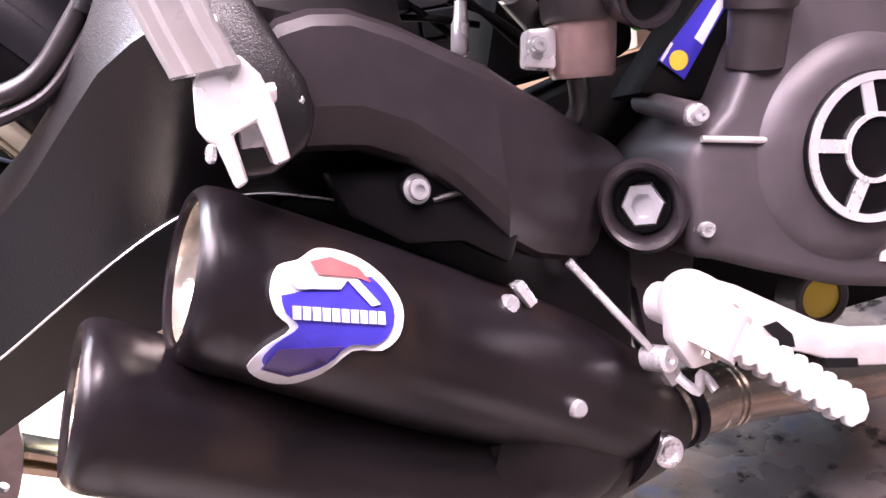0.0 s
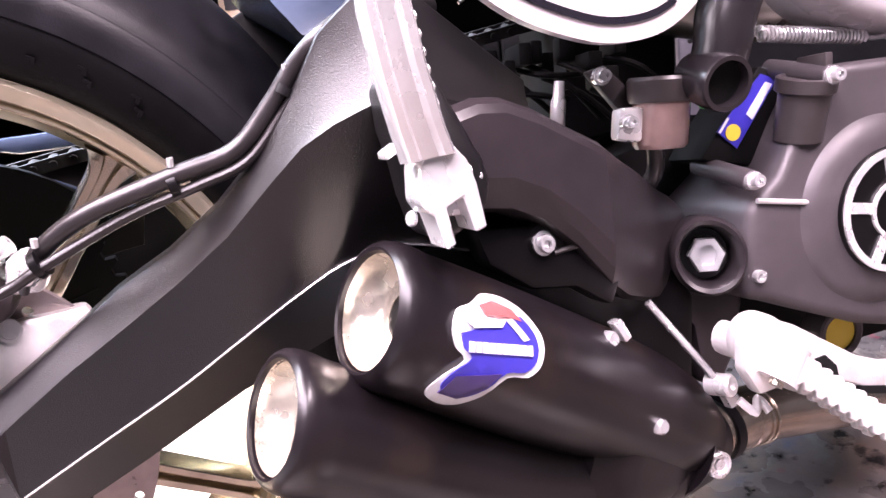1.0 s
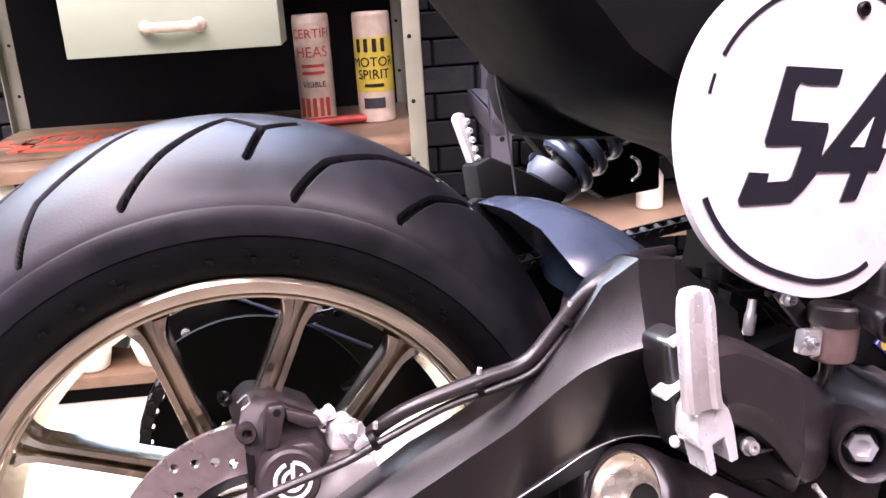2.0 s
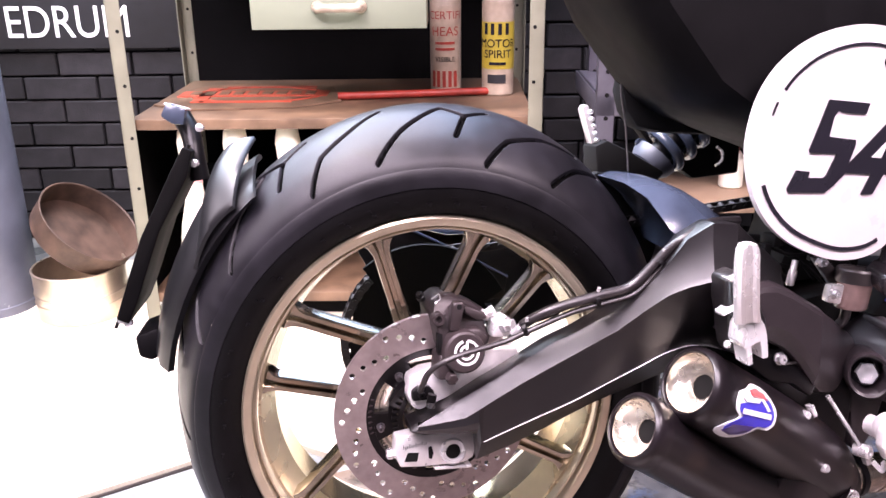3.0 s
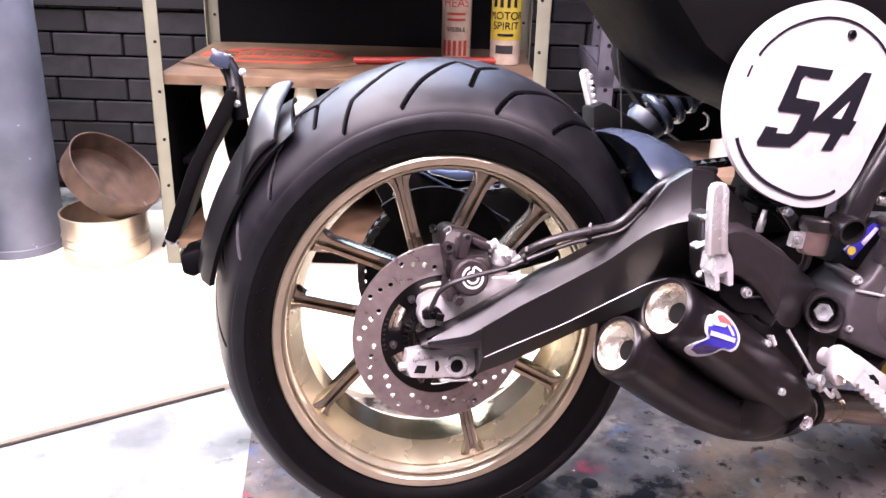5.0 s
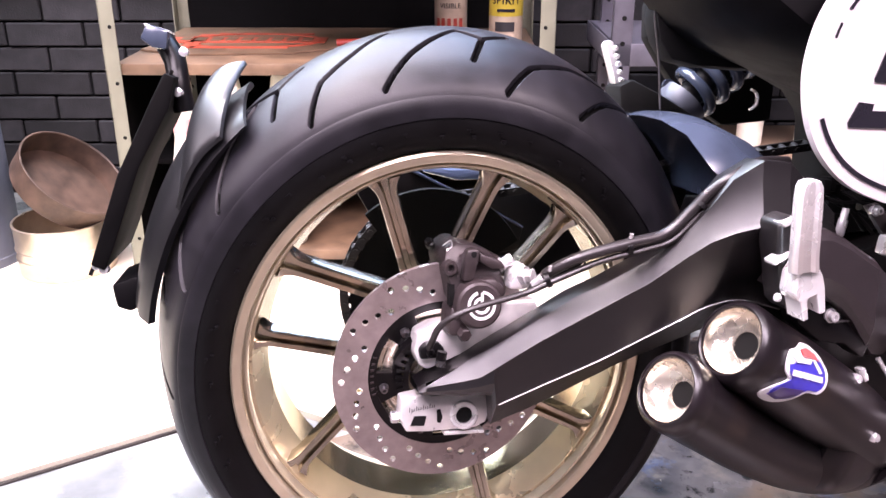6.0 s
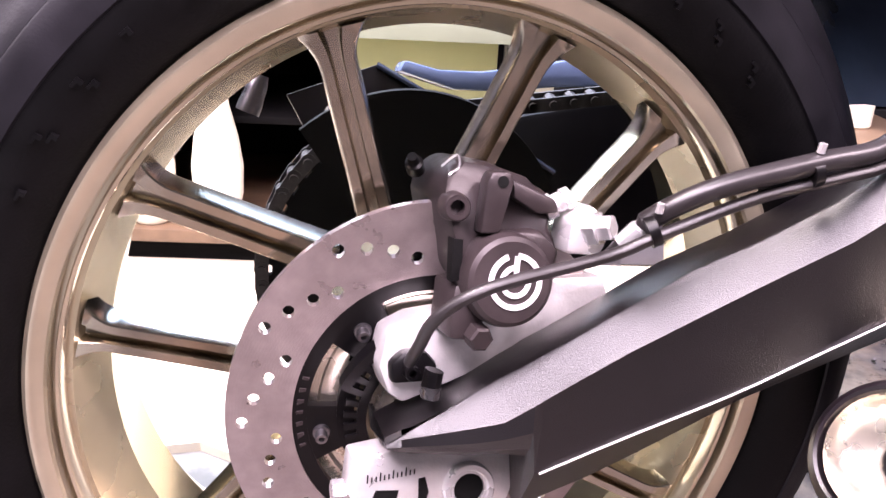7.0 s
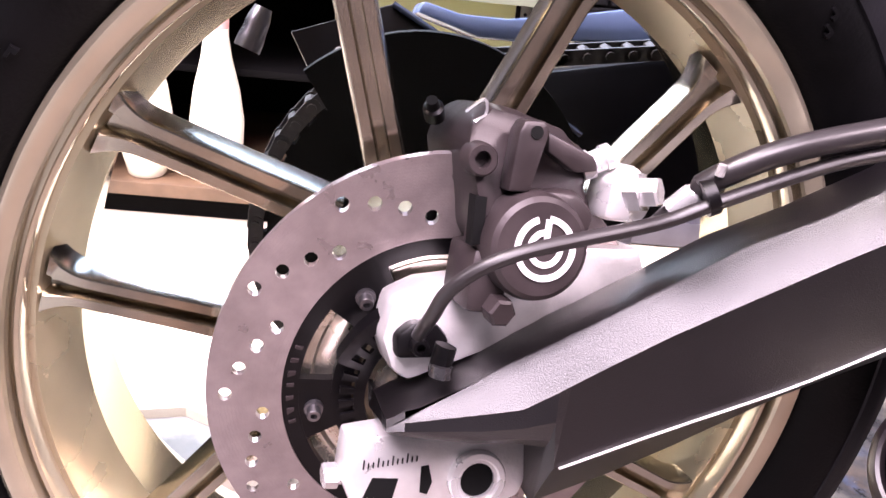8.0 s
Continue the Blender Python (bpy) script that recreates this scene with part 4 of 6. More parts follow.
def skin(x, z):
    """Depth of the upper silencer's face at a place of its side view."""
    p, r = along(UP, UP_R, 4)
    best = None
    for a, b, ra in zip(p, p[1:], r):
        ax, az, bx, bz = a.x, a.z, b.x, b.z
        t = ((x - ax) * (bx - ax) + (z - az) * (bz - az)) / ((bx - ax) ** 2 + (bz - az) ** 2)
        t = min(1, max(0, t))
        d = math.hypot(x - ax - t * (bx - ax), z - az - t * (bz - az))
        if best is None or d < best[0]:
            best = (d, a.y + t * (b.y - a.y), ra)
    d, y, r0 = best
    return y - math.sqrt(max(r0 * r0 - d * d, 0))


def decal(poly, lift, material, name, parent, label="", cuts=3):
    bm = bmesh.new()
    f = bm.faces.new([bm.verts.new((x, 0, z)) for x, z in poly])
    f.normal_update()
    bmesh.ops.triangulate(bm, faces=[f])
    for _ in range(cuts):
        bmesh.ops.subdivide_edges(bm, edges=[e for e in bm.edges if e.calc_length() > 0.004], cuts=1, use_grid_fill=False)
        bmesh.ops.triangulate(bm, faces=bm.faces[:])
    for v in bm.verts:
        v.co.y = skin(v.co.x, v.co.z) - lift - 0.0012
    got = bmesh.ops.extrude_face_region(bm, geom=bm.faces[:])
    bmesh.ops.translate(bm, vec=(0, 0.0030, 0), verts=[v for v in got["geom"] if isinstance(v, bmesh.types.BMVert)])
    return part(name, bm, material, parent, label, sharp=60)


ST = [(0.256, 0.036), (0.261, 0.028), (0.272, 0.023), (0.288, 0.026), (0.302, 0.034), (0.316, 0.031), (0.326, 0.036), (0.330, 0.048), (0.326, 0.060), (0.318, 0.070), (0.308, 0.077), (0.295, 0.081), (0.285, 0.078), (0.275, 0.077), (0.270, 0.068), (0.271, 0.058), (0.276, 0.050), (0.264, 0.044)]
st = [(p.x, p.z) for p in smooth([(x, 0, z) for x, z in ST], 3, closed=True)]
cx, cz = 0.294, 0.052
sticker = decal(st, 0.0012, M_STK_WHITE, "sticker", upper, "white edged blue maker's sticker")
inner = [(cx + (x - cx) * 0.86 + (0.001 if x < cx else 0), cz + (z - cz) * 0.83) for x, z in st]
decal([p for p in inner if p[1] < 0.066], 0.0022, M_BLUE, "sticker_field", sticker)
decal([(0.2615, 0.034), (0.273, 0.0275), (0.288, 0.031), (0.298, 0.0375), (0.270, 0.0425)], 0.0030, M_VIOLET, "sticker_field", sticker, cuts=2)
for k in range(10):
    x, z = 0.2775 + 0.00425 * k, 0.0545 - 0.00121 * k
    decal([(x, z), (x + 0.0008, z + 0.0056), (x + 0.0042, z + 0.0046), (x + 0.0034, z - 0.0010)], 0.0032, M_STK_WHITE, "lettering_bar", sticker, cuts=1)
decal([(0.290, 0.0765), (0.300, 0.0765), (0.312, 0.0695), (0.3165, 0.062), (0.309, 0.066), (0.292, 0.071)], 0.0030, M_STK_RED, "sticker_field", sticker, cuts=2)
decal([(0.277, 0.072), (0.285, 0.0735), (0.292, 0.067), (0.305, 0.0655), (0.301, 0.0625), (0.282, 0.0665)], 0.0034, M_STK_WHITE, "sticker_field", sticker, cuts=2)
decal([(0.305, 0.0655), (0.310, 0.0650), (0.3185, 0.052), (0.314, 0.052)], 0.0034, M_STK_WHITE, "sticker_field", sticker, cuts=2)

# ---- heel cover and pivot ----
assembly("cover")
rings = []
for x, zt, zb in ((0.278, 0.160, 0.128), (0.286, 0.170, 0.124), (0.297, 0.178, 0.122), (0.312, 0.1815, 0.121), (0.33, 0.181, 0.119), (0.353, 0.1735, 0.110), (0.376, 0.163, 0.092), (0.40, 0.1525, 0.066), (0.422, 0.142, 0.053), (0.45, 0.127, 0.045), (0.472, 0.114, 0.041), (0.488, 0.105, 0.039), (0.502, 0.099, 0.038), (0.516, 0.091, 0.040), (0.527, 0.081, 0.047), (0.533, 0.072, 0.056)):
    x = min(x, 0.45) + 0.95 * max(0, x - 0.45)
    zt += 0.14 * max(0, x - 0.42)
    yf = -0.286 + (x - 0.28) * 0.20 + max(0, x - 0.40) * 0.5
    h = zt - zb
    sec = [(0.05, 0.0), (0.043, 0.25 * h), (0.04, 0.5 * h), (0.044, 0.8 * h), (0.036, h - 0.003), (0.022, h), (0.009, h - 0.0015), (0.003, h - 0.005), (0.0005, h - 0.010), (0.0, 0.6 * h), (0.0, 0.3 * h), (0.004, 0.14 * h), (0.009, 0.04 * h), (0.016, 0.0)]
    rings.append([V((x, yf + a, zb + b)) for a, b in sec])
cover = part("heel_cover", loft(bmesh.new(), rings), M_COVER, bike, "dark grey plastic swingarm pivot cover", sharp=22)
pa = V((-0.53, -0.85, 0.06)).normalized()
part("pivot_ring", turned(V((0.5095, -0.207, 0.0685)), pa, [(-0.03, 0.025), (0.024, 0.0265), (0.031, 0.0255), (0.034, 0.0235), (0.032, 0.021), (0.02, 0.0185), (0.0, 0.017), (-0.002, 0.0)], 48), M_COVER, cover, "rounded cup round the pivot bolt")
part("pivot_bolt", turned(V((0.5095, -0.207, 0.0685)), pa, [(-0.004, 0.0135), (0.018, 0.0135), (0.020, 0.012), (0.020, 0.0075), (0.015, 0.007), (0.015, 0.0)], 6), M_STEEL, cover, "bright hexagon pivot bolt")
part("frame_plate", slab([(0.46, 0.06), (0.53, 0.07), (0.55, 0.03), (0.535, -0.01), (0.52, -0.03), (0.505, -0.025), (0.50, 0.02)], -0.200, -0.175, 0.006), M_COVER, bike)
part("lower_bracket", slab([(0.31, 0.112), (0.37, 0.108), (0.385, 0.085), (0.41, 0.075), (0.40, 0.055), (0.375, 0.07), (0.345, 0.073), (0.318, 0.09)], -0.252, -0.225, 0.004), M_BLACK_METAL, bike, "black bracket under the cover")
part("lower_bracket_web", slab([(0.27, 0.12), (0.46, 0.10), (0.50, 0.04), (0.49, -0.03), (0.44, -0.01), (0.38, 0.025), (0.31, 0.055), (0.26, 0.085)], -0.205, -0.17, 0.006), M_BLACK_METAL, bike)
part("bolt_boss", turned((0.354, -0.246, 0.0985), (0, -1, 0), [(-0.01, 0.013), (0.004, 0.0125), (0.006, 0.010), (0.006, 0.0)], 28), M_BLACK_METAL, bike)
socket_bolt((0.354, -0.2535, 0.0985), (0, -1, 0), 0.0066, bike)
part("wire", sweep(smooth([(0.362, -0.252, 0.092), (0.378, -0.254, 0.094), (0.392, -0.252, 0.091), (0.396, -0.25, 0.079)], 5), 0.0016, 8), M_HOSE, bike)
part("brake_rod", rod((0.446, -0.222, 0.046), (0.494, -0.236, -0.018), 0.0028, 10), M_STEEL, bike, "thin steel brake rod")

# ---- folded passenger footrest ----
assembly("peg")
base = [(0.233, 0.196), (0.247, 0.203), (0.262, 0.197), (0.274, 0.176), (0.2818, 0.1607), (0.2873, 0.1517), (0.2903, 0.1384), (0.2887, 0.1277), (0.2841, 0.122), (0.270, 0.1135), (0.2577, 0.1125), (0.2509, 0.1194), (0.2452, 0.137), (0.2416, 0.1539), (0.236, 0.172)]
hang = part("footrest_hanger", slab(base, -0.322, -0.29, 0.005, seg=3), M_SWING, bike, "black footrest hanger")
part("hanger_edge", slab([(0.234, 0.196), (0.247, 0.202), (0.251, 0.199), (0.237, 0.192)], -0.326, -0.31, 0.001), M_ALU, hang)
part("hanger_edge", slab([(0.231, 0.161), (0.246, 0.170), (0.247, 0.166), (0.232, 0.157)], -0.326, -0.31, 0.001), M_ALU, hang)
part("hanger_bolt", turned((0.2465, -0.318, 0.1255), (-1, -0.25, 0.1), [(0, 0.0042), (0.002, 0.0042), (0.003, 0.0032), (0.003, 0)], 14), M_STEEL, hang)
part("hanger_bolt", turned((0.2835, -0.318, 0.1427), (1, -0.2, 0), [(0, 0.004), (0.002, 0.004), (0.003, 0.003), (0.003, 0)], 14), M_STEEL, hang)
rings = []
peg_l = [(0.2165, 0.2425, -0.371, 0.0035), (0.217, 0.2405, -0.371, 0.0075), (0.218, 0.236, -0.370, 0.0105), (0.2205, 0.226, -0.368, 0.0118), (0.2285, 0.199, -0.361, 0.0122), (0.239, 0.172, -0.351, 0.0126), (0.246, 0.157, -0.345, 0.0132)]
for x, z, y, w in peg_l:
    row = []
    for u, v in ((-1, 0.3), (-1, -0.45), (-0.82, -0.8), (-0.5, -0.85), (-0.32, -0.5), (0.32, -0.5), (0.5, -0.85), (0.82, -0.8), (1, -0.45), (1, 0.3), (0.6, 0.9), (-0.6, 0.9)):
        row.append(V((x + w * u, y + 0.009 * v * min(1, w / 0.008), z + w * u * 0.10)))
    rings.append(row)
peg = part("passenger_footrest", loft(bmesh.new(), rings), M_ALU, bike, "bare aluminium folding footrest", sharp=35)
for i in range(9):
    t = i / 8
    c = V((0.2325, -0.368, 0.229)).lerp(V((0.2535, -0.349, 0.166)), t)
    part("tooth", turned(c - V((0.003, 0, 0)), (1, 0.1, 0.1), [(0, 0.0034), (0.0035, 0.0030), (0.0045, 0.0018)], 8), M_ALU, peg)
fork = [(0.2405, 0.153), (0.247, 0.164), (0.259, 0.162), (0.2661, 0.154), (0.2705, 0.142), (0.2748, 0.120), (0.2687, 0.1182), (0.2630, 0.1364), (0.2537, 0.1323), (0.2580, 0.1138), (0.2532, 0.1115), (0.2472, 0.1295), (0.2442, 0.1305), (0.2405, 0.1365)]
part("clevis", slab(fork, -0.347, -0.324, 0.0009, seg=1), M_ALU, peg, "forked aluminium footrest end")
part("peg_pin", rod((0.243, -0.338, 0.147), (0.272, -0.334, 0.147), 0.004, 12), M_STEEL, peg)
part("peg_web", block(0.257, 0.270, -0.334, -0.322, 0.126, 0.137, 0.001), M_STEEL, peg)

# ---- rider footrest and rear brake lever ----
assembly("cover")
plate = [(0.470, 0.022), (0.480, 0.032), (0.493, 0.034), (0.511, 0.027), (0.535, 0.014), (0.565, -0.002), (0.59, -0.010), (0.615, -0.014), (0.68, -0.016), (0.68, -0.034), (0.612, -0.0335), (0.58, -0.028), (0.555, -0.017), (0.530, -0.008), (0.500, -0.008), (0.478, -0.010), (0.468, 0.006)]
lever_plate = [(x + 0.003, z + 0.004) for x, z in plate]
lever = part("brake_lever", slab(lever_plate, -0.284, -0.272, 0.0025), M_ALU_CAST, bike, "bare cast aluminium brake lever with slots")
part("slot", slab([(0.527, 0.008), (0.536, 0.009), (0.545, 0.001), (0.546, -0.006), (0.538, -0.005)], -0.2852, -0.28, 0), M_HOLE, lever)
part("slot", slab([(0.566, -0.016), (0.588, -0.020), (0.588, -0.025), (0.566, -0.021)], -0.2852, -0.28, 0), M_HOLE, lever)
part("lever_pivot", turned((0.494, -0.272, 0.022), (-0.35, -1, 0.1), [(-0.01, 0.018), (0.006, 0.0175), (0.008, 0.016), (0.008, 0.010), (0.012, 0.0095), (0.012, 0)], 32), M_ALU_CAST, lever)
part("rod_joint", turned((0.490, -0.236, -0.013), (0.3, -1, 0.1), [(-0.010, 0.0075), (0.007, 0.0075), (0.009, 0.006), (0.009, 0.003), (0.006, 0)], 16), M_ALU, lever)
part("rod_nut", turned((0.490, -0.238, -0.014), (0.5, 0.1, -0.8), [(-0.004, 0.006), (0.014, 0.006)], 6), M_STEEL, lever)
part("spring_hook", sweep(smooth([(0.492, -0.25, -0.02), (0.500, -0.256, -0.028), (0.508, -0.25, -0.022), (0.512, -0.256, -0.030)], 4), 0.003, 8), M_ALU, lever)
d = V((0.078, -0.02, -0.058)).normalized()
up = V((0.058, 0, 0.078)).normalized()
a = V((0.490, -0.292, 0.016))
side_ = d.cross(up).normalized()
rail_m = Matrix.Translation(a) @ Matrix((d, side_, up)).transposed().to_4x4()
saw = []
for i in range(9):
    x = 0.006 + 0.0088 * i
    saw += [(x, 0.0085), (x + 0.0022, 0.0125), (x + 0.0052, 0.0125), (x + 0.0074, 0.0085)]
saw = [(x, z * 0.75) for x, z in saw]
saw = [(0.0, 0.0045)] + saw + [(0.087, 0.003), (0.087, -0.003)] + [(x, -z) for x, z in reversed(saw)] + [(0.0, -0.006)]
tread = part("rider_footrest", placed(slab(saw, -0.011, -0.004, 0.0006, seg=1), rail_m), M_ALU_CAST, bike, "serrated bare aluminium rider footrest")
part("serrated_rail", placed(slab(saw, 0.005, 0.011, 0.0006, seg=1), rail_m), M_ALU_CAST, tread)
part("footrest_core", placed(block(0.0, 0.086, -0.0045, 0.0055, -0.0045, 0.0045, 0.001), rail_m), M_ALU_CAST, tread)
part("footrest_hinge", placed(turned((0.004, 0, -0.012), (0, 0, 1), [(0, 0.0125), (0.024, 0.0125)], 20), rail_m), M_ALU_CAST, tread)
part("hinge_pin", placed(turned((0.004, 0, -0.015), (0, 0, 1), [(0, 0.0045), (0.030, 0.0045)], 14), rail_m), M_LINER, tread)
part("footrest_mount", rod(a + V((0.0, 0.05, 0.004)), a + V((0.006, 0, 0)), 0.011, 16), M_ALU_CAST, tread)

# ---- engine ----
assembly("engine")
eng = [(0.520, 0.035), (0.524, 0.10), (0.548, 0.12), (0.565, 0.155), (0.580, 0.182), (0.605, 0.195), (0.70, 0.20), (0.78, 0.18), (0.82, 0.08), (0.76, 0.0), (0.68, -0.012), (0.62, 0.0), (0.57, 0.018), (0.54, 0.03)]
block_ = part("engine_cover", slab(eng, -0.246, -0.12, 0.009, seg=3), M_ENGINE, bike, "dark grey cast engine side cover", sharp=40)
ec = V((0.636, -0.258, 0.086))
part("clutch_dome", turned((0.636, -0.236, 0.086), (0, -1, 0), [(0, 0.077), (0.006, 0.075), (0.014, 0.066), (0.018, 0.058), (0.019, 0.052)], 64), M_ENGINE, block_)
part("round_badge", turned(ec, (0, -1, 0), [(-0.004, 0.0465), (0.001, 0.0465), (0.001, 0.0)], 48), M_BLACK_METAL, block_)
for r0, r1 in ((0.0405, 0.0455), (0.0185, 0.0215)):
    bm = bmesh.new()
    loft(bm, [[ec + V((r * math.cos(radians(t)), y, r * math.sin(radians(t)))) for r, y in ((r0, -0.003), (r1, -0.003), (r1, 0), (r0, 0))] for t in range(0, 360, 6)], closed=True)
    part("badge_ring", bm, M_ALU, block_, "bright machined ring")
for t in (100, 172, 244, 316, 28):
    c, s = math.cos(radians(t)), math.sin(radians(t))
    bm = bmesh.new()
    loft(bm, [[ec + V((r * c - w * s, y, r * s + w * c)) for w, y in ((-0.004, -0.0025), (0.004, -0.0025), (0.004, 0), (-0.004, 0))] for r in (0.02, 0.042)])
    part("badge_spoke", bm, M_ALU, block_)
part("crease", sweep([(0.530, -0.247, 0.104), (0.573, -0.2475, 0.098)], 0.002, 8), M_ALU, block_)
part("lettering_bar", slab([(0.648, 0.012), (0.69, 0.006), (0.69, 0.016), (0.649, 0.022)], -0.2475, -0.245, 0.0), M_STK_WHITE, block_)
for p in ((0.526, -0.247, 0.1185), (0.531, -0.240, 0.0505), (0.578, -0.262, 0.185)):
    part("bolt_boss", rod(V(p) + V((-0.004, 0.06, 0.012)), p, 0.0075, 16), M_ENGINE, block_)
    socket_bolt(V(p) + V((0, -0.003, 0)), (0, -1, 0), 0.006, block_)
part("oil_sight_ring", turned((0.640, -0.196, -0.019), (0, -1, 0), [(-0.02, 0.021), (0.004, 0.021), (0.005, 0.019), (0.004, 0.015), (0, 0.0145)], 32), M_ENGINE, bike)
part("oil_sight_glass", turned((0.640, -0.197, -0.019), (0, -1, 0), [(-0.004, 0.0145), (0.001, 0.0145), (0.002, 0.0)], 28), M_YELLOW, bike, "amber oil sight glass")
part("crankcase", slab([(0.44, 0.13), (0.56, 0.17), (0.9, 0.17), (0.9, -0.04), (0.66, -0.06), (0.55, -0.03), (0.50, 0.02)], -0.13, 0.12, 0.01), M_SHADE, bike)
part("filler_cap", turned((0.573, -0.245, 0.187), (0, -0.25, 1), [(-0.045, 0.017), (-0.012, 0.018), (-0.010, 0.021), (-0.001, 0.021), (0.0, 0.019), (-0.002, 0.017)], 32), M_LID, bike, "round grey oil filler cap with a grip tab")
part("filler_grip", block(0.574, 0.580, -0.262, -0.232, 0.180, 0.201, 0.001), M_LID, bike)
tag = part("engine_sticker", slab([(0.5239, 0.1538), (0.5398, 0.1405), (0.5737, 0.1887), (0.5605, 0.1935)], -0.2105, -0.2085, 0.0), M_BLUE, bike, "blue sticker with yellow dot")
part("sticker_dot", turned((0.5365, -0.2104, 0.1525), (0, -1, 0), [(0, 0.0062), (0.0006, 0.0062)], 20), M_YELLOW, tag)
part("lettering_bar", slab([(0.5475, 0.165), (0.5525, 0.1605), (0.5695, 0.1855), (0.564, 0.1875)], -0.2111, -0.2104, 0.0), M_STK_WHITE, tag)
part("sticker_edge", slab([(0.5245, 0.1535), (0.526, 0.1525), (0.5335, 0.163), (0.532, 0.1638)], -0.2111, -0.2104, 0.0), M_STK_WHITE, tag)
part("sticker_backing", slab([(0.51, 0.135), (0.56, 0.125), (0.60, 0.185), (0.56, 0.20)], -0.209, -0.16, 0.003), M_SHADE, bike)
# cylinder, hoses and carburettor side seen beyond the frame tube
part("air_duct", sweep(smooth([(0.545, -0.10, 0.27), (0.60, -0.14, 0.255), (0.66, -0.16, 0.26), (0.74, -0.15, 0.28)], 4), 0.03, 20), M_PIPE, bike, "tan metal exhaust heat shield")
hs = [(p.x, p.z) for p in smooth([(0.590, 0, 0.312), (0.583, 0, 0.290), (0.587, 0, 0.262), (0.607, 0, 0.239), (0.65, 0, 0.223), (0.72, 0, 0.216)], 4)]
white = part("white_housing", slab(hs + [(0.80, 0.216), (0.80, 0.312)], -0.238, -0.16, 0.014, seg=4), M_WHITE, bike, "white painted engine housing")
part("housing_band", sweep(smooth([(0.588, -0.228, 0.282), (0.606, -0.236, 0.268), (0.624, -0.238, 0.259), (0.656, -0.238, 0.2505), (0.74, -0.236, 0.246)], 5), 0.0075, 14), M_BLACK_METAL, white)
part("round_screw", turned((0.6475, -0.236, 0.29), (0, -1, 0.1), [(-0.003, 0.012), (0.003, 0.012), (0.004, 0.010), (0.003, 0.007), (0.005, 0.005), (0.005, 0)], 24), M_ALU_CAST, white)
coil = [V((0.566 + 0.00031 * i, -0.2 + 0.0055 * math.cos(i * 0.56), 0.2236 - 0.00002 * i + 0.0055 * math.sin(i * 0.56))) for i in range(300)]
part("coil_spring", sweep(coil, 0.0013, 6), M_ALU, bike, "thin bright coil spring")
part("spring_end", sweep(smooth([(0.659, -0.2, 0.219), (0.668, -0.2, 0.216), (0.680, -0.2, 0.2175), (0.684, -0.2, 0.2225)], 4), 0.002, 8), M_ALU, bike)
# added dark slab that stands for the shade behind engine and shock
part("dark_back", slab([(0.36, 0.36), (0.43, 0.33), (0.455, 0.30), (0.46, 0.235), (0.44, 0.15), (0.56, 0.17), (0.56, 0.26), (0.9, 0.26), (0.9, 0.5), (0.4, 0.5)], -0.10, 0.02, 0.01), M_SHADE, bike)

# reservoir
res = part("brake_fluid_reservoir", turned((0.470, -0.225, 0.147), (0.02, -0.06, 1), [(0, 0.017), (0.003, 0.019), (0.030, 0.0195), (0.031, 0.0195)], 32), M_AMBER, bike, "translucent brake fluid reservoir")
part("reservoir_lid", turned((0.4707, -0.2268, 0.178), (0.02, -0.06, 1), [(0, 0.021), (0.003, 0.0225), (0.0145, 0.023), (0.017, 0.0215), (0.017, 0.018), (0.016, 0.017)], 32), M_LID, res)
part("reservoir_clip", slab([(0.434, 0.155), (0.452, 0.152), (0.454, 0.176), (0.436, 0.176)], -0.236, -0.222, 0.003), M_ALU, res)
socket_bolt((0.441, -0.238, 0.166), (0, -1, 0), 0.005, res)
part("reservoir_hose", sweep(smooth([(0.468, -0.222, 0.148), (0.47, -0.215, 0.128), (0.46, -0.20, 0.11)], 4), 0.006, 12), M_HOSE, res)
part("reservoir_bracket", slab([(0.424, 0.203), (0.438, 0.207), (0.462, 0.183), (0.456, 0.170), (0.448, 0.174)], -0.212, -0.204, 0.002), M_LID, bike)
socket_bolt((0.434, -0.215, 0.199), (0, -1, 0), 0.0058, bike)
part("bright_fitting", turned((0.407, -0.2, 0.168), (0.1, 0, 1), [(0, 0.004), (0.002, 0.0052), (0.018, 0.0052), (0.02, 0.0042), (0.031, 0.0036)], 16), M_ALU, bike)
part("green_plug", turned((0.506, -0.222, 0.176), (0, -1, 0), [(0, 0.005), (0.006, 0.005)], 12), M_GREEN, bike)
rnd = random.Random(4)
for i in range(10):
    x, z = 0.35 + 0.012 * i, 0.205 + rnd.uniform(-0.012, 0.012)
    part("connector", block(x, x + rnd.uniform(0.008, 0.016), -0.19 + rnd.uniform(-0.01, 0.02), -0.16, z, z + rnd.uniform(0.008, 0.02), 0.002), M_SHADE, bike)
    part("cable", sweep(smooth([(x, -0.17, z), (x + 0.02, -0.19, z + rnd.uniform(-0.03, 0.0)), (x + 0.05, -0.18, z + rnd.uniform(-0.05, 0.0))], 4), 0.0022, 8), M_SHADE, bike)

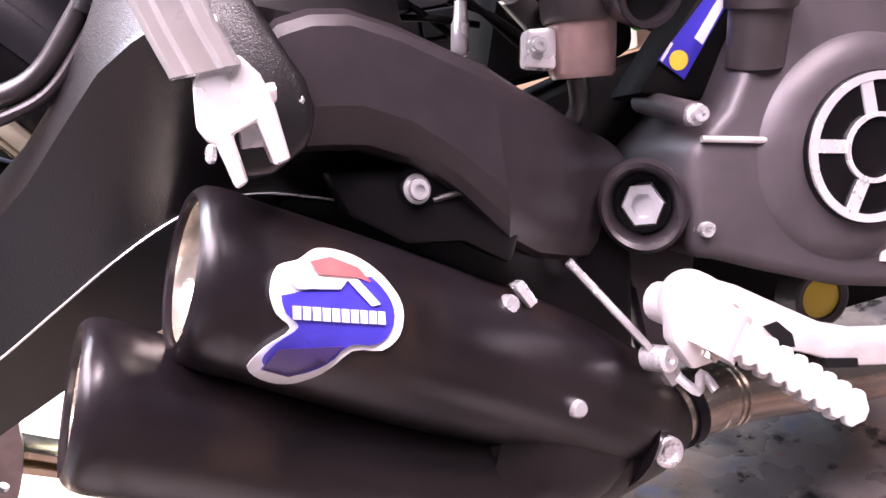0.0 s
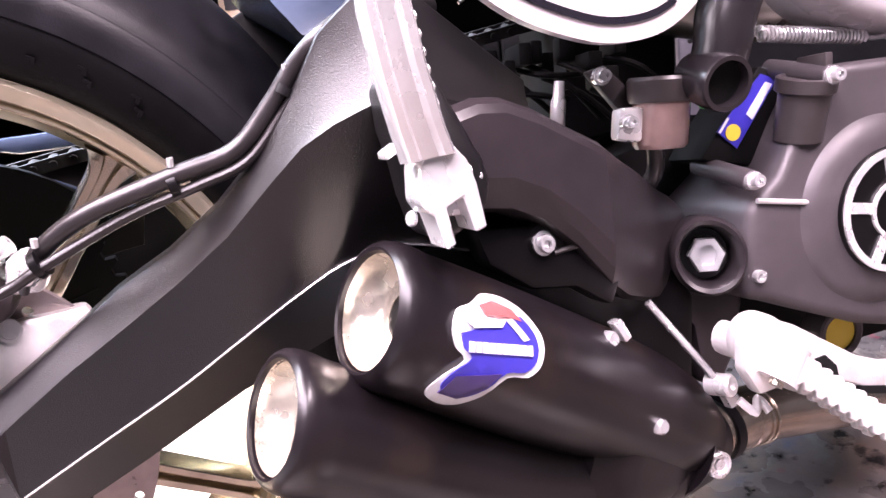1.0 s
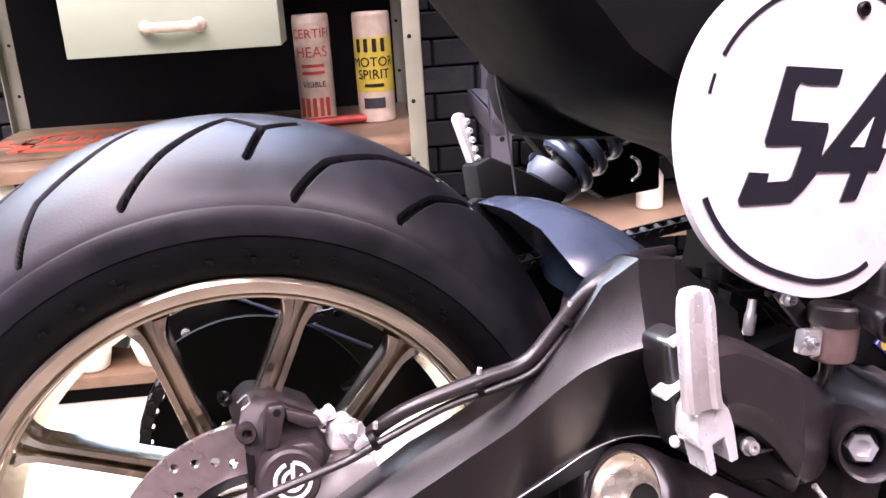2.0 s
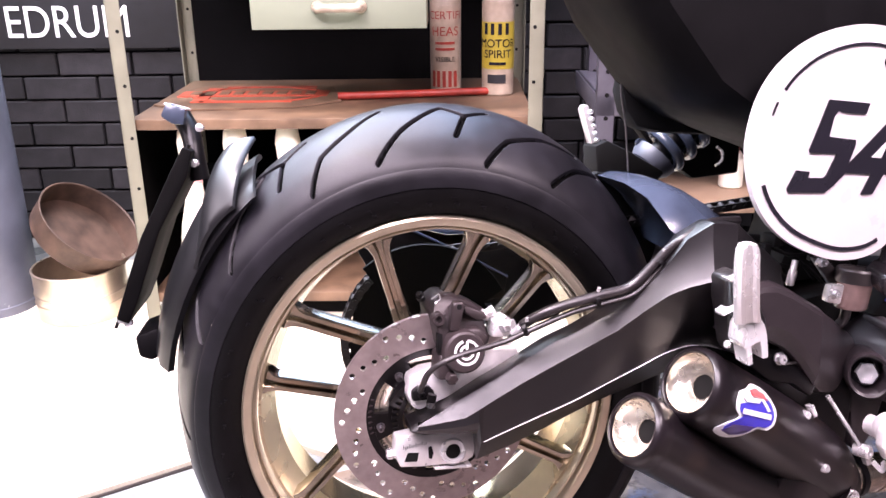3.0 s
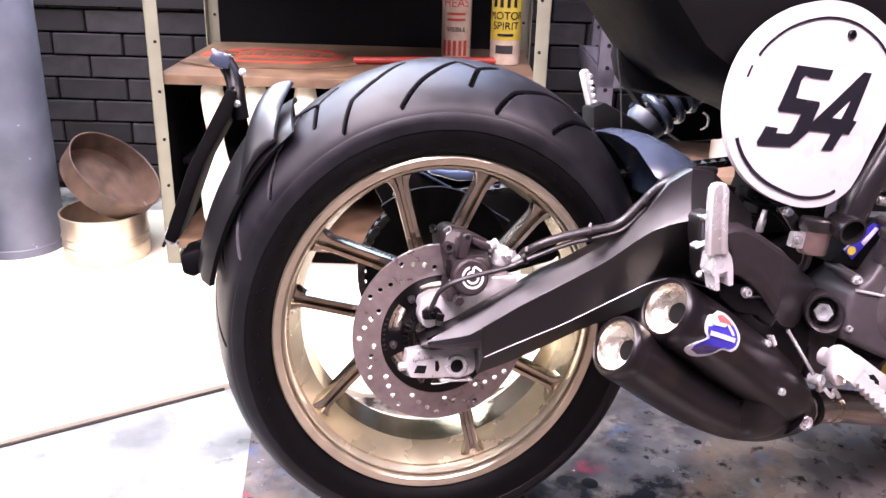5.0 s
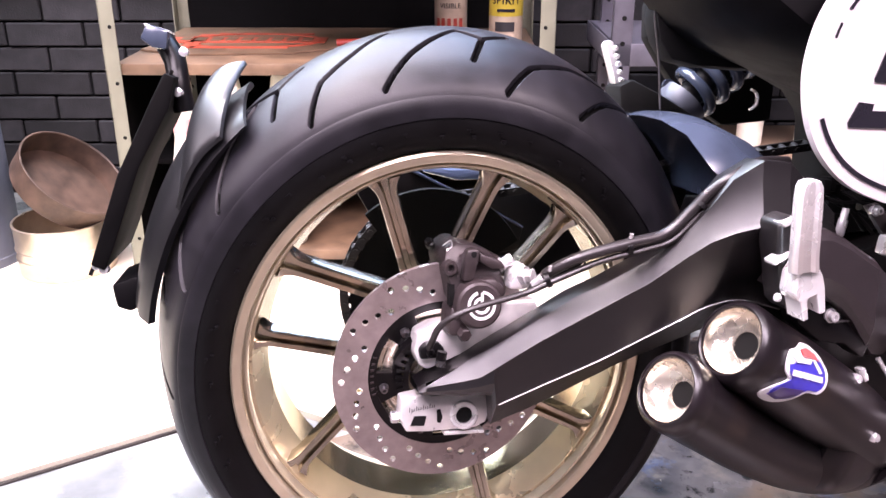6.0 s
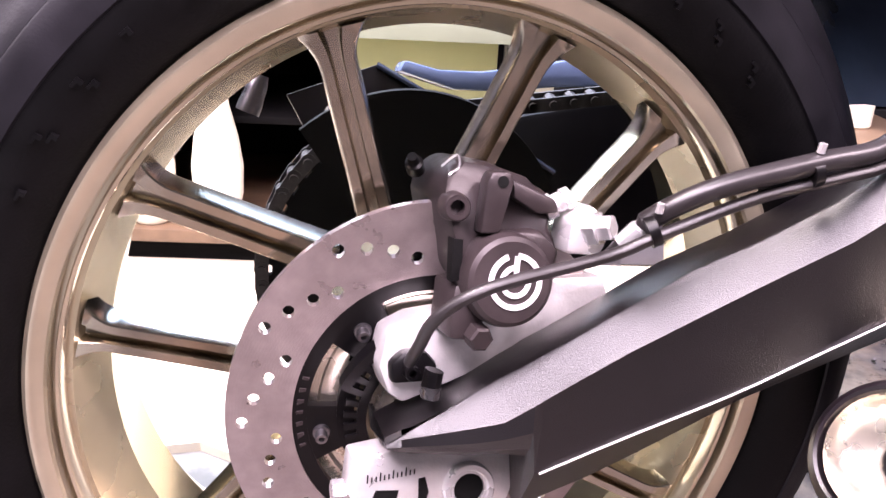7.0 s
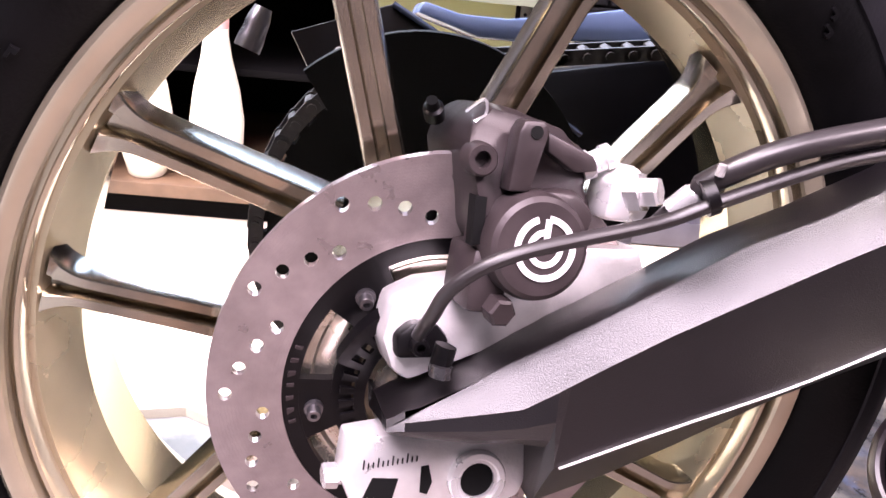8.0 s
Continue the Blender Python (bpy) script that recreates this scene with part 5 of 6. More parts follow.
# frame tube with its open lower end
ft = smooth([(0.498, -0.246, 0.190), (0.503, -0.25, 0.210), (0.5085, -0.25, 0.237), (0.535, -0.25, 0.30), (0.566, -0.25, 0.382), (0.598, -0.245, 0.47), (0.62, -0.24, 0.56)], 4)
tube = part("frame_tube", sweep(ft, [0.0175 + 0.0055 * min(1, i / 16) for i in range(len(ft))], 32), M_TUBE, bike, "satin black steel frame tube")
ta = V((0.05, -0.95, -0.25)).normalized()
part("tube_end", turned(V((0.4915, -0.266, 0.1858)), ta, [(-0.03, 0.016), (-0.004, 0.0187), (0.006, 0.0187), (0.008, 0.0178), (0.008, 0.0148), (-0.012, 0.0142)], 36, caps=(True, False)), M_TUBE, tube)
part("tube_bore", turned(V((0.4915, -0.266, 0.1858)) - ta * 0.002, ta, [(0, 0.0147), (0.001, 0.0147)], 24), M_HOLE, tube)

# ---- side number plate ----
assembly("plate")
OUT = [(0.2555, 0.325), (0.2575, 0.360), (0.268, 0.392), (0.289, 0.421), (0.322, 0.445), (0.365, 0.459), (0.408, 0.459), (0.445, 0.446), (0.475, 0.424), (0.490, 0.395), (0.490, 0.355), (0.480, 0.325), (0.467, 0.292), (0.455, 0.258), (0.442, 0.235), (0.416, 0.218), (0.383, 0.213), (0.352, 0.218), (0.315, 0.232), (0.285, 0.255), (0.265, 0.286)]
oval = [(p.x, p.z) for p in smooth([(x, 0, z) for x, z in OUT], 4, closed=True)]


def plate_y(x, z):
    return -0.300 - 0.012 * (x - 0.37) - 0.03 * (z - 0.33) + 0.25 * ((x - 0.372) ** 2 + (z - 0.335) ** 2)


def sheet(poly, lift, thick, material, name, parent, label="", cuts=3):
    bm = bmesh.new()
    f = bm.faces.new([bm.verts.new((x, 0, z)) for x, z in poly])
    f.normal_update()
    bmesh.ops.triangulate(bm, faces=[f])
    for _ in range(cuts):
        bmesh.ops.subdivide_edges(bm, edges=[e for e in bm.edges if e.calc_length() > 0.03], cuts=1)
        bmesh.ops.triangulate(bm, faces=bm.faces[:])
    for v in bm.verts:
        v.co.y = plate_y(v.co.x, v.co.z) - lift
    got = bmesh.ops.extrude_face_region(bm, geom=bm.faces[:])
    bmesh.ops.translate(bm, vec=(0, thick, 0), verts=[v for v in got["geom"] if isinstance(v, bmesh.types.BMVert)])
    return part(name, bm, material, parent, label, sharp=40)


nplate = sheet(oval, 0.0, 0.008, M_WHITE, "race_number_plate", bike, "white oval race number plate with black 54")
pc = V((0.372, 0, 0.335))


def stripe(i0, i1, inset, width):
    bm = bmesh.new()
    rings = []
    for i in range(i0, i1 + 1):
        x, z = oval[i % len(oval)]
        d = V((pc.x - x, 0, pc.z - z)).normalized()
        row = []
        for k, lift in ((inset, 0.0012), (inset + width, 0.0012), (inset + width, -0.001), (inset, -0.001)):
            q = V((x, 0, z)) + d * k
            row.append(V((q.x, plate_y(q.x, q.z) - lift, q.z)))
        rings.append(row)
    return loft(bm, rings)


part("plate_stripe", stripe(58, 80, 0.0105, 0.0042), M_DIGIT, nplate)
part("plate_stripe", stripe(9, 35, 0.0185, 0.0030), M_DIGIT, nplate)
part("plate_stripe", stripe(5, 7, 0.0185, 0.0020), M_DIGIT, nplate)
D5 = [(0.115, 1.0), (1.0, 0.985), (1.0, 0.865), (0.52, 0.87), (0.40, 0.89), (0.35, 0.82), (0.41, 0.61), (1.0, 0.59), (1.04, 0.54), (1.05, 0.21), (0.92, 0.09), (0.79, 0.01), (0.03, 0.0), (-0.02, 0.04), (0.02, 0.24), (0.31, 0.23), (0.32, 0.165), (0.63, 0.17), (0.68, 0.195), (0.71, 0.43), (0.15, 0.43), (0.11, 0.46)]
D4 = [(0.67, 1.0), (0.85, 1.0), (0.90, 0.40), (1.0, 0.39), (0.955, 0.22), (0.80, 0.23), (0.74, 0.01), (0.5, 0.0), (0.54, 0.225), (0.0, 0.23), (0.01, 0.335)]
D4H = [(0.63, 0.63), (0.60, 0.405), (0.40, 0.41)]


def digit(poly, x0, w):
    return [(x0 + w * u + 0.031 * v, 0.2848 + 0.0972 * v) for u, v in poly]


sheet(digit(D5, 0.3032, 0.0565), 0.0014, 0.003, M_DIGIT, "digit_five", nplate, cuts=1)
d4 = sheet(digit(D4, 0.3622, 0.0614), 0.0014, 0.003, M_DIGIT, "digit_four", nplate, cuts=1)
sheet(digit(D4H, 0.3622, 0.0614), 0.0022, 0.003, M_WHITE, "digit_gap", nplate, cuts=0)
part("plate_screw", turned((0.4085, plate_y(0.4085, 0.424) - 0.001, 0.424), (0, -1, 0), [(-0.003, 0.0055), (0.002, 0.0055), (0.003, 0.004), (0.003, 0.0022), (0.001, 0.002)], 18), M_BLACK_METAL, nplate)

# ---- tail, seat, shock, far side ----
assembly("body")
tail = [(0.10, 0.56), (0.155, 0.468), (0.195, 0.424), (0.232, 0.384), (0.27, 0.362), (0.33, 0.345), (0.40, 0.325), (0.48, 0.30), (0.55, 0.30), (0.60, 0.45), (0.60, 0.62), (0.12, 0.64)]
rings = []
for s, y in ((0.97, -0.06), (1.0, -0.09), (1.0, -0.16), (0.985, -0.20), (0.94, -0.23), (0.86, -0.25)):
    rings.append([V((0.42 + (x - 0.42) * s, y, 0.47 + (z - 0.47) * s)) for x, z in tail])
body = part("tail_body", loft(bmesh.new(), rings), M_TAIL, bike, "matt black tail bodywork under the seat", sharp=30)
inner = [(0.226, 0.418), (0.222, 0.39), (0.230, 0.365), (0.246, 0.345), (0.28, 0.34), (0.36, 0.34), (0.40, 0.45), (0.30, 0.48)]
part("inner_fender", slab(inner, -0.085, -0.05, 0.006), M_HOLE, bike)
# added black slab that darkens the bright view behind the shock absorber
part("inner_fender", slab([(0.328, 0.467), (0.318, 0.429), (0.321, 0.385), (0.349, 0.349), (0.385, 0.309), (0.457, 0.269), (0.54, 0.28), (0.54, 0.47)], 0.13, 0.15, 0.004), M_HOLE, bike, "black inner mudguard slab that darkens the view behind the shock absorber")
part("piping_wire", sweep(smooth([(0.228, -0.08, 0.420), (0.222, -0.08, 0.395), (0.233, -0.078, 0.345), (0.242, -0.075, 0.29)], 5), 0.0011, 6), M_DARK_STEEL, bike)
part("seat", slab([(0.36, 0.482), (0.70, 0.47), (0.72, 0.60), (0.34, 0.60)], -0.24, 0.15, 0.02, seg=3), M_LEATHER, bike, "brown leather seat")
assembly("far")
sa, sb = V((0.358, 0.085, 0.296)), V((0.4325, 0.085, 0.3627))
sd = (sb - sa).normalized()
s1 = sd.cross(V((0, 1, 0))).normalized()
coil = []
for i in range(130):
    t = i / 129
    w = 2 * math.pi * 4.6 * t
    coil.append(sa + sd * (0.005 + 0.122 * t) + 0.030 * (math.cos(w) * s1 + math.sin(w) * V((0, 1, 0))))
shock = part("shock_spring", sweep(coil, 0.0078, 12), M_BLUEBLACK, bike, "black coil shock spring")
part("shock_body", turned(sa - sd * 0.02, sd, [(0, 0.012), (0.01, 0.02), (0.02, 0.026), (0.026, 0.026), (0.028, 0.018), (0.2, 0.018)], 24), M_BLACK_METAL, shock)
part("shock_collar", turned(sa - sd * 0.006, sd, [(-0.012, 0.016), (-0.008, 0.026), (0.002, 0.032), (0.014, 0.033), (0.016, 0.026)], 28), M_TANK, shock)
part("shock_clip", sweep(smooth([(0.436, 0.05, 0.29), (0.446, 0.05, 0.298), (0.446, 0.05, 0.312), (0.438, 0.05, 0.318)], 4), 0.002, 6), M_STEEL, shock)
fp = [(0.2495, 0.372), (0.2535, 0.379), (0.2595, 0.377), (0.270, 0.322), (0.262, 0.320)]
fpeg = part("far_footrest", slab(fp, 0.072, 0.092, 0.002), M_ALU, bike, "bare aluminium folded footrest")
for i in range(5):
    part("tooth", turned((0.2605 + 0.002 * i, 0.070, 0.368 - 0.0105 * i), (0, -1, 0), [(0, 0.004), (0.003, 0.0032), (0.004, 0.002)], 8), M_ALU, fpeg)
part("far_hanger", slab([(0.258, 0.318), (0.276, 0.327), (0.31, 0.31), (0.36, 0.28), (0.33, 0.24), (0.26, 0.28)], 0.05, 0.10, 0.004), M_HOLE, bike)

# ---- rear mudguard with plate holder ----
assembly("body")
rings = []
for t in range(17):
    a = 125 + 40 * t / 16
    k = min(1, 0.35 + 0.65 * t / 4)
    rings.append([wp(0.317 + (r - 0.317) * k, a, y) for r, y in ((0.312, -0.050), (0.318, -0.055), (0.329, -0.044), (0.337, -0.02), (0.341, 0.01), (0.339, 0.04), (0.332, 0.058), (0.320, 0.063), (0.315, 0.058), (0.331, 0.03), (0.329, 0.0), (0.322, -0.03))])
mud = part("rear_mudguard", placed(loft(bmesh.new(), rings), BODY[0].inverted()), M_MUD, bike, "glossy black rear mudguard hugging the tyre", sharp=40)
flap_y = [0.045, 0.03, 0.012, -0.005, -0.02, -0.035, -0.047, -0.055]
rings = []
for t in range(15):
    out = []
    for y in flap_y:
        a = 123.0 + 62 * (0.045 - y) + 14 * t / 14
        swell = math.sin(math.pi * min(1, 0.22 + 0.72 * t / 14)) * (1 - 0.72 * ((y - 0.03) / 0.085) ** 2)
        out.append((0.321 + 0.034 * swell, a, y))
    rings.append([wp(r, a, y) for r, a, y in out] + [wp(r - 0.004, a, y) for r, a, y in reversed(out)])
part("mudguard_flap", placed(loft(bmesh.new(), rings), BODY[0].inverted()), M_MUD, mud, "broad glossy lip of the mudguard", sharp=60)
assembly("tail_plate")
part("mudguard_tip", slab([(-0.338, 0.085), (-0.312, 0.095), (-0.30, 0.07), (-0.318, 0.055), (-0.333, 0.060)], -0.03, 0.05, 0.004), M_TAIL, mud)
part("plate_board", slab([(-0.284, 0.308), (-0.273, 0.304), (-0.279, 0.272), (-0.309, 0.2095), (-0.335, 0.124), (-0.344, 0.100), (-0.358, 0.106), (-0.331, 0.2005), (-0.2976, 0.2785)], -0.03, 0.11, 0.002), M_VOID_BLACK, mud, "licence plate board seen edge on")
part("plate_edge", sweep([(-0.277, -0.022, 0.311), (-0.36, -0.022, 0.094)], 0.0022, 8), M_BLACK_METAL, mud)
part("plate_edge", sweep([(-0.283, 0.02, 0.312), (-0.364, 0.02, 0.099)], 0.0018, 8), M_ALU, mud)
part("plate_stay", sweep(smooth([(-0.292, 0.03, 0.342), (-0.280, 0.02, 0.322), (-0.274, 0.01, 0.295), (-0.268, 0.01, 0.268)], 4), 0.012, 14), M_BLACK_METAL, mud)
lampb = part("plate_lamp", slab([(-0.313, 0.342), (-0.306, 0.358), (-0.284, 0.352), (-0.286, 0.332), (-0.300, 0.333)], 0.0, 0.06, 0.003), M_BLUEBLACK, mud, "small plate lamp housing")
part("plate_lamp_lens", slab([(-0.309, 0.3585), (-0.284, 0.3525), (-0.284, 0.350), (-0.309, 0.355)], 0.005, 0.055, 0.001), M_ALU, lampb)
for p in ((-0.266, -0.005, 0.330), (-0.272, -0.005, 0.288), (-0.352, -0.02, 0.104), (-0.345, -0.02, 0.100)):
    part("stay_bolt", turned(p, (-0.2, -1, 0.1), [(0, 0.005), (0.006, 0.005), (0.007, 0.003)], 10), M_STEEL, mud)


# ---- the room ----
BODY.clear()
YAW = -14.9
STAGE = Matrix.Translation((0.0321, 0.1455, 0)) @ Matrix.Scale(1.128, 4)
ROOM = STAGE @ pose(-0.413, 0.893, 0, 0, 0, YAW)  # along the shelf's front, from its near left post


def structure(name, bm, material, label, category, m=ROOM):
    ob = part(name, bm, material, None, label)
    ob.matrix_world = m
    return tagged(ob, label, category, kind="structure")


structure("floor", block(-4.2, 4.4, -4.6, 2.8, -0.1, 0.0, 0), M_CONCRETE, "worn grey concrete floor with stains", "floor", STAGE)
WALL_V = 0.58
structure("wall_north", block(-2.6, 3.4, WALL_V + 0.012, WALL_V + 0.2, 0, 3.2, 0), M_MORTAR, "dark painted brick wall", "wall")
# unseen walls and ceiling close the room, dark to hold back bounced light
structure("wall_south", block(-2.6, 3.4, -3.6, -3.45, 0, 3.2, 0), M_PLASTER, "dark plastered wall", "wall")
structure("wall_west", block(-2.75, -2.6, -3.6, WALL_V + 0.2, 0, 3.2, 0), M_PLASTER, "dark plastered wall", "wall")
structure("wall_east", block(3.4, 3.55, -3.6, WALL_V + 0.2, 0, 3.2, 0), M_PLASTER, "dark plastered wall", "wall")
structure("ceiling", block(-2.75, 3.55, -3.6, WALL_V + 0.2, 3.2, 3.3, 0), M_CEIL, "dim grey ceiling", "ceiling")

# pale board lying on the concrete
bd = [(-1.5, -0.08), (-0.665, 0.182), (-0.301, 0.296), (-0.142, 0.29), (-0.059, 0.212), (0.087, 0.163), (0.3, 0.2), (0.9, 0.62), (0.9, 1.3), (-1.5, 1.3)]
bm = bmesh.new()
loft(bm, [[V((x, y, 0.0)) for x, y in bd], [V((x, y, 0.012)) for x, y in bd]])
fb = tagged(part("floor_board", bm, M_BOARD, None), "pale plywood board lying on the floor", "board")
fb.matrix_world = STAGE
# dark strip that stands for the shadow below the board's front edge
part("board_edge", sweep([(-1.5, -0.083, 0.0025), (-0.665, 0.179, 0.0025), (-0.301, 0.293, 0.0025)], 0.0026, 6), M_EDGE_SHADOW, fb, "dark shadow line along the board's front edge")
bm = bmesh.new()
# its unseen front part is stretched to cut light bounced off the floor
mt = [(-0.255, 0.17), (-0.275, 0.0), (-0.34, -0.5), (-0.6, -2.4), (2.6, -2.4), (2.6, 0.9), (0.4, 0.3)]
loft(bm, [[V((x, y, 0.0)) for x, y in mt], [V((x, y, 0.004)) for x, y in mt]])
sheet_ = tagged(part("floor_mat", bm, M_PAINTED, None), "dark paint splashed floor sheet under the motorcycle", "mat")
sheet_.matrix_world = STAGE

for x, y, r in ((0.248, -0.110, 0.012), (0.472, -0.043, 0.006)):
    part("hole", turned((x, y, 0.0042), (0, 0, 1), [(0, r * 1.1), (0.0006, r)], 20), M_HOLE, sheet_)

# shelf unit
shelf = thing("shelf_unit", "olive metal shelving unit with wooden shelf boards", "shelf", ROOM)
W_, D_ = 0.858, 0.5


def angle_post(x, y, sx, sy, h=1.5):
    bm = block(min(x, x + sx * 0.03), max(x, x + sx * 0.03), y, y + 0.003 * sy if sy > 0 else y + 0.003, 0.012, h, 0.0006)
    block(x if sx > 0 else x - 0.003, x + 0.003 if sx > 0 else x, min(y, y + sy * 0.03), max(y, y + sy * 0.03), 0.012, h, 0.0006, bm)
    return part("post", bm, M_POST, shelf)


for x, sx in ((-0.012, 1), (W_ + 0.012, -1)):
    for y, sy in ((0, 1), (D_, -1)):
        p = angle_post(x, y, sx, sy)
        for k in range(9):
            z = 0.10 + k * 0.11
            part("post_hole", turned((x + sx * 0.02, y - 0.0012, z), (0, 1, 0), [(0, 0.0038), (0.001, 0.0038)], 10), M_HOLE, p)
for z, mtl in ((0.468, M_SHELFWOOD), (0.073, M_SHELFWOOD), (0.95, M_VOID_BLACK)):
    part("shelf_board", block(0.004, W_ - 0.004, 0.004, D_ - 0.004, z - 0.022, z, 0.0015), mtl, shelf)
# dark strip, set back, that stands for the shaded gap under the shelf
part("plinth", block(0.02, W_ - 0.02, 0.03, 0.04, 0.013, 0.05, 0), M_VOID_BLACK, shelf)
part("mid_board", block(0.02, W_ - 0.02, 0.08, D_ - 0.02, 0.24, 0.252, 0.001), M_VOID_BLACK, shelf)
# black panels carry the darkness inside the shelf in their colour
part("side_panel", block(-0.010, -0.004, 0.012, D_ - 0.004, 0.03, 0.445, 0), M_VOID_BLACK, shelf)
part("back_panel", block(0.0, W_, D_ + 0.002, D_ + 0.01, 0.03, 1.45, 0), M_VOID_BLACK, shelf)
part("front_lip", block(0.45, W_ - 0.01, 0.002, 0.0, 0.40, 0.443, 0.001), M_MINT, shelf)
dr = part("drawer", block(0.272, 0.632, 0.035, 0.16, 0.646, 0.744, 0.002), M_MINT, None)
dr.matrix_world = ROOM
tagged(dr, "pale mint enamel drawer pulled out", "drawer")
for x in (0.410, 0.498):
    part("handle_foot", turned((x, 0.036, 0.69), (0, -1, 0), [(0, 0.013), (0.006, 0.0125), (0.014, 0.009)], 20), M_CANWHITE, dr)
part("drawer_handle", sweep(smooth([(0.410, 0.034, 0.69), (0.412, 0.016, 0.69), (0.422, 0.010, 0.69), (0.486, 0.010, 0.69), (0.496, 0.016, 0.69), (0.498, 0.034, 0.69)], 4), 0.0085, 12), M_CANWHITE, dr)

# sign lying on the shelf
sign = tagged(part("sign", slab([(0.02, 0.09), (0.06, 0.30), (0.16, 0.36), (0.40, 0.30), (0.44, 0.12), (0.34, 0.05), (0.12, 0.03)], 0, 0.004, 0), M_SHELFWOOD, None), "worn red and brown sign lying on the shelf", "sign")
sign.matrix_world = ROOM @ pose(-0.01, 0.06, 0.473, -90)
for x0, x1, z0, z1, mt_ in ((0.05, 0.40, 0.17, 0.235, M_SIGNRED), (0.12, 0.33, 0.10, 0.115, M_SIGNRED), (0.14, 0.36, 0.285, 0.30, M_SIGNRED), (0.1, 0.13, 0.1, 0.28, M_SIGNRED)):
    part("sign_band", block(x0, x1, -0.0025, 0.0, z0, z1, 0), mt_, sign)
for i in range(9):
    part("lettering_bar", block(0.075 + 0.034 * i, 0.098 + 0.034 * i, -0.004, -0.002, 0.185, 0.222, 0), M_SHELFWOOD, sign)
bm = bmesh.new()
loft(bm, [[V((0.235 + r * 1.6 * math.cos(radians(a)), y, 0.195 + r * math.sin(radians(a)))) for r, y in ((0.092, -0.003), (0.098, -0.003), (0.098, 0), (0.092, 0))] for a in range(0, 360, 8)], closed=True)
part("sign_ring", bm, M_SIGNRED, sign)
tube = tagged(part("red_tube", sweep([(0, 0, 0), (0.36, 0, 0)], 0.009, 14), M_CANRED, None), "red tube lying on the shelf", "tube")
tube.matrix_world = ROOM @ pose(0.42, 0.20, 0.478, 0, 0, 8)


def can(name, m, label, bands, r=0.037, h=0.215):
    ob = part(name, turned((0, 0, 0), (0, 0, 1), [(0, r * 0.94), (0.003, r), (h - 0.004, r), (h, r * 0.95), (h, r * 0.8), (h - 0.003, r * 0.78)], 32), bands[0][3], None)
    ob.matrix_world = m
    tagged(ob, label, "oil can", "oil cans on the shelf")
    for z0, z1, rr, mt_ in bands:
        part("band", turned((0, 0, z0), (0, 0, 1), [(0, r + rr), (z1 - z0, r + rr)], 32), mt_, ob)
    return ob


def can_word(ob, text, z, size, mt_, r=0.0382):
    bm = lettering(text, size, 0.001)
    for v in bm.verts:
        a = v.co.x / r
        v.co = V((r * math.sin(a), -(r + 0.0008 + v.co.y * -0.5) * math.cos(a), v.co.z + z))
    for b in islands(bm):
        part("letter", b, mt_, ob)


def can_bar(ob, z0, z1, a0, a1, mt_, r=0.0382):
    bm = bmesh.new()
    loft(bm, [[V((q * math.sin(radians(a)), -q * math.cos(radians(a)), z)) for q, z in ((r + 0.0006, z0), (r + 0.0006, z1), (r - 0.001, z1), (r - 0.001, z0))] for a in range(int(a0), int(a1) + 1, 6)])
    part("lettering_bar", bm, mt_, ob)


c1 = can("oil_can", ROOM @ pose(0.668, 0.33, 0.468, 0, 0, -2), "cream oil can with red lettering", [(0.004, 0.2, 0.0003, M_CANWHITE)])
for i in range(5):
    can_bar(c1, 0.012, 0.05, -52 + i * 21, -52 + i * 21 + 14, M_CANRED)
can_word(c1, "VISIBLE", 0.072, 0.016, M_DIGIT)
can_bar(c1, 0.098, 0.104, -36, 36, M_CANRED)
can_bar(c1, 0.112, 0.118, -36, 36, M_CANRED)
can_word(c1, "HEAS", 0.132, 0.03, M_CANRED)
can_word(c1, "CERTIFI", 0.17, 0.026, M_CANRED)
c2 = can("oil_can", ROOM @ pose(0.79, 0.27, 0.468, 0, 0, -4), "white and yellow motor spirit can", [(0.004, 0.06, 0.0003, M_CANWHITE), (0.062, 0.168, 0.0004, M_CANYEL), (0.17, 0.21, 0.0003, M_CANWHITE)])
can_word(c2, "SPIRIT", 0.088, 0.026, M_DIGIT)
can_word(c2, "MOTOR", 0.112, 0.026, M_DIGIT)
for i in range(4):
    can_bar(c2, 0.14, 0.165, -50 + i * 26, -50 + i * 26 + 16, M_DIGIT)
can_bar(c2, 0.072, 0.078, -30, 30, M_DIGIT)
can_bar(c2, 0.03, 0.05, -36, 30, M_BANNER)

# pins under the shelf
for u, v in ((0.112, 0.05), (0.212, 0.05), (0.325, 0.055)):
    ob = part("skittle", turned((0, 0, 0), (0, 0, 1), [(0, 0.026), (0.004, 0.030), (0.05, 0.041), (0.10, 0.043), (0.15, 0.036), (0.20, 0.024), (0.235, 0.019), (0.26, 0.019), (0.30, 0.0245), (0.335, 0.0272), (0.36, 0.0235), (0.374, 0.014), (0.38, 0.005), (0.381, 0)], 28), M_ROLLER, None)
    ob.matrix_world = ROOM @ pose(u, v, 0.073)
    tagged(ob, "cream bowling pin with a red neck band under the shelf", "bowling pin", "bowling pins under the shelf")
    part("neck_band", turned((0, 0, 0.246), (0, 0, 1), [(0, 0.0196), (0.014, 0.0196), (0.03, 0.0216)], 28), M_PINK, ob)

bx = part("storage_box", block(0.5, 0.79, 0.12, 0.4, 0.253, 0.40, 0.004), mat("olive_box_paint", (0.42, 0.43, 0.2), 0.5, vary=0.08, scale=10), None)
bx.matrix_world = ROOM
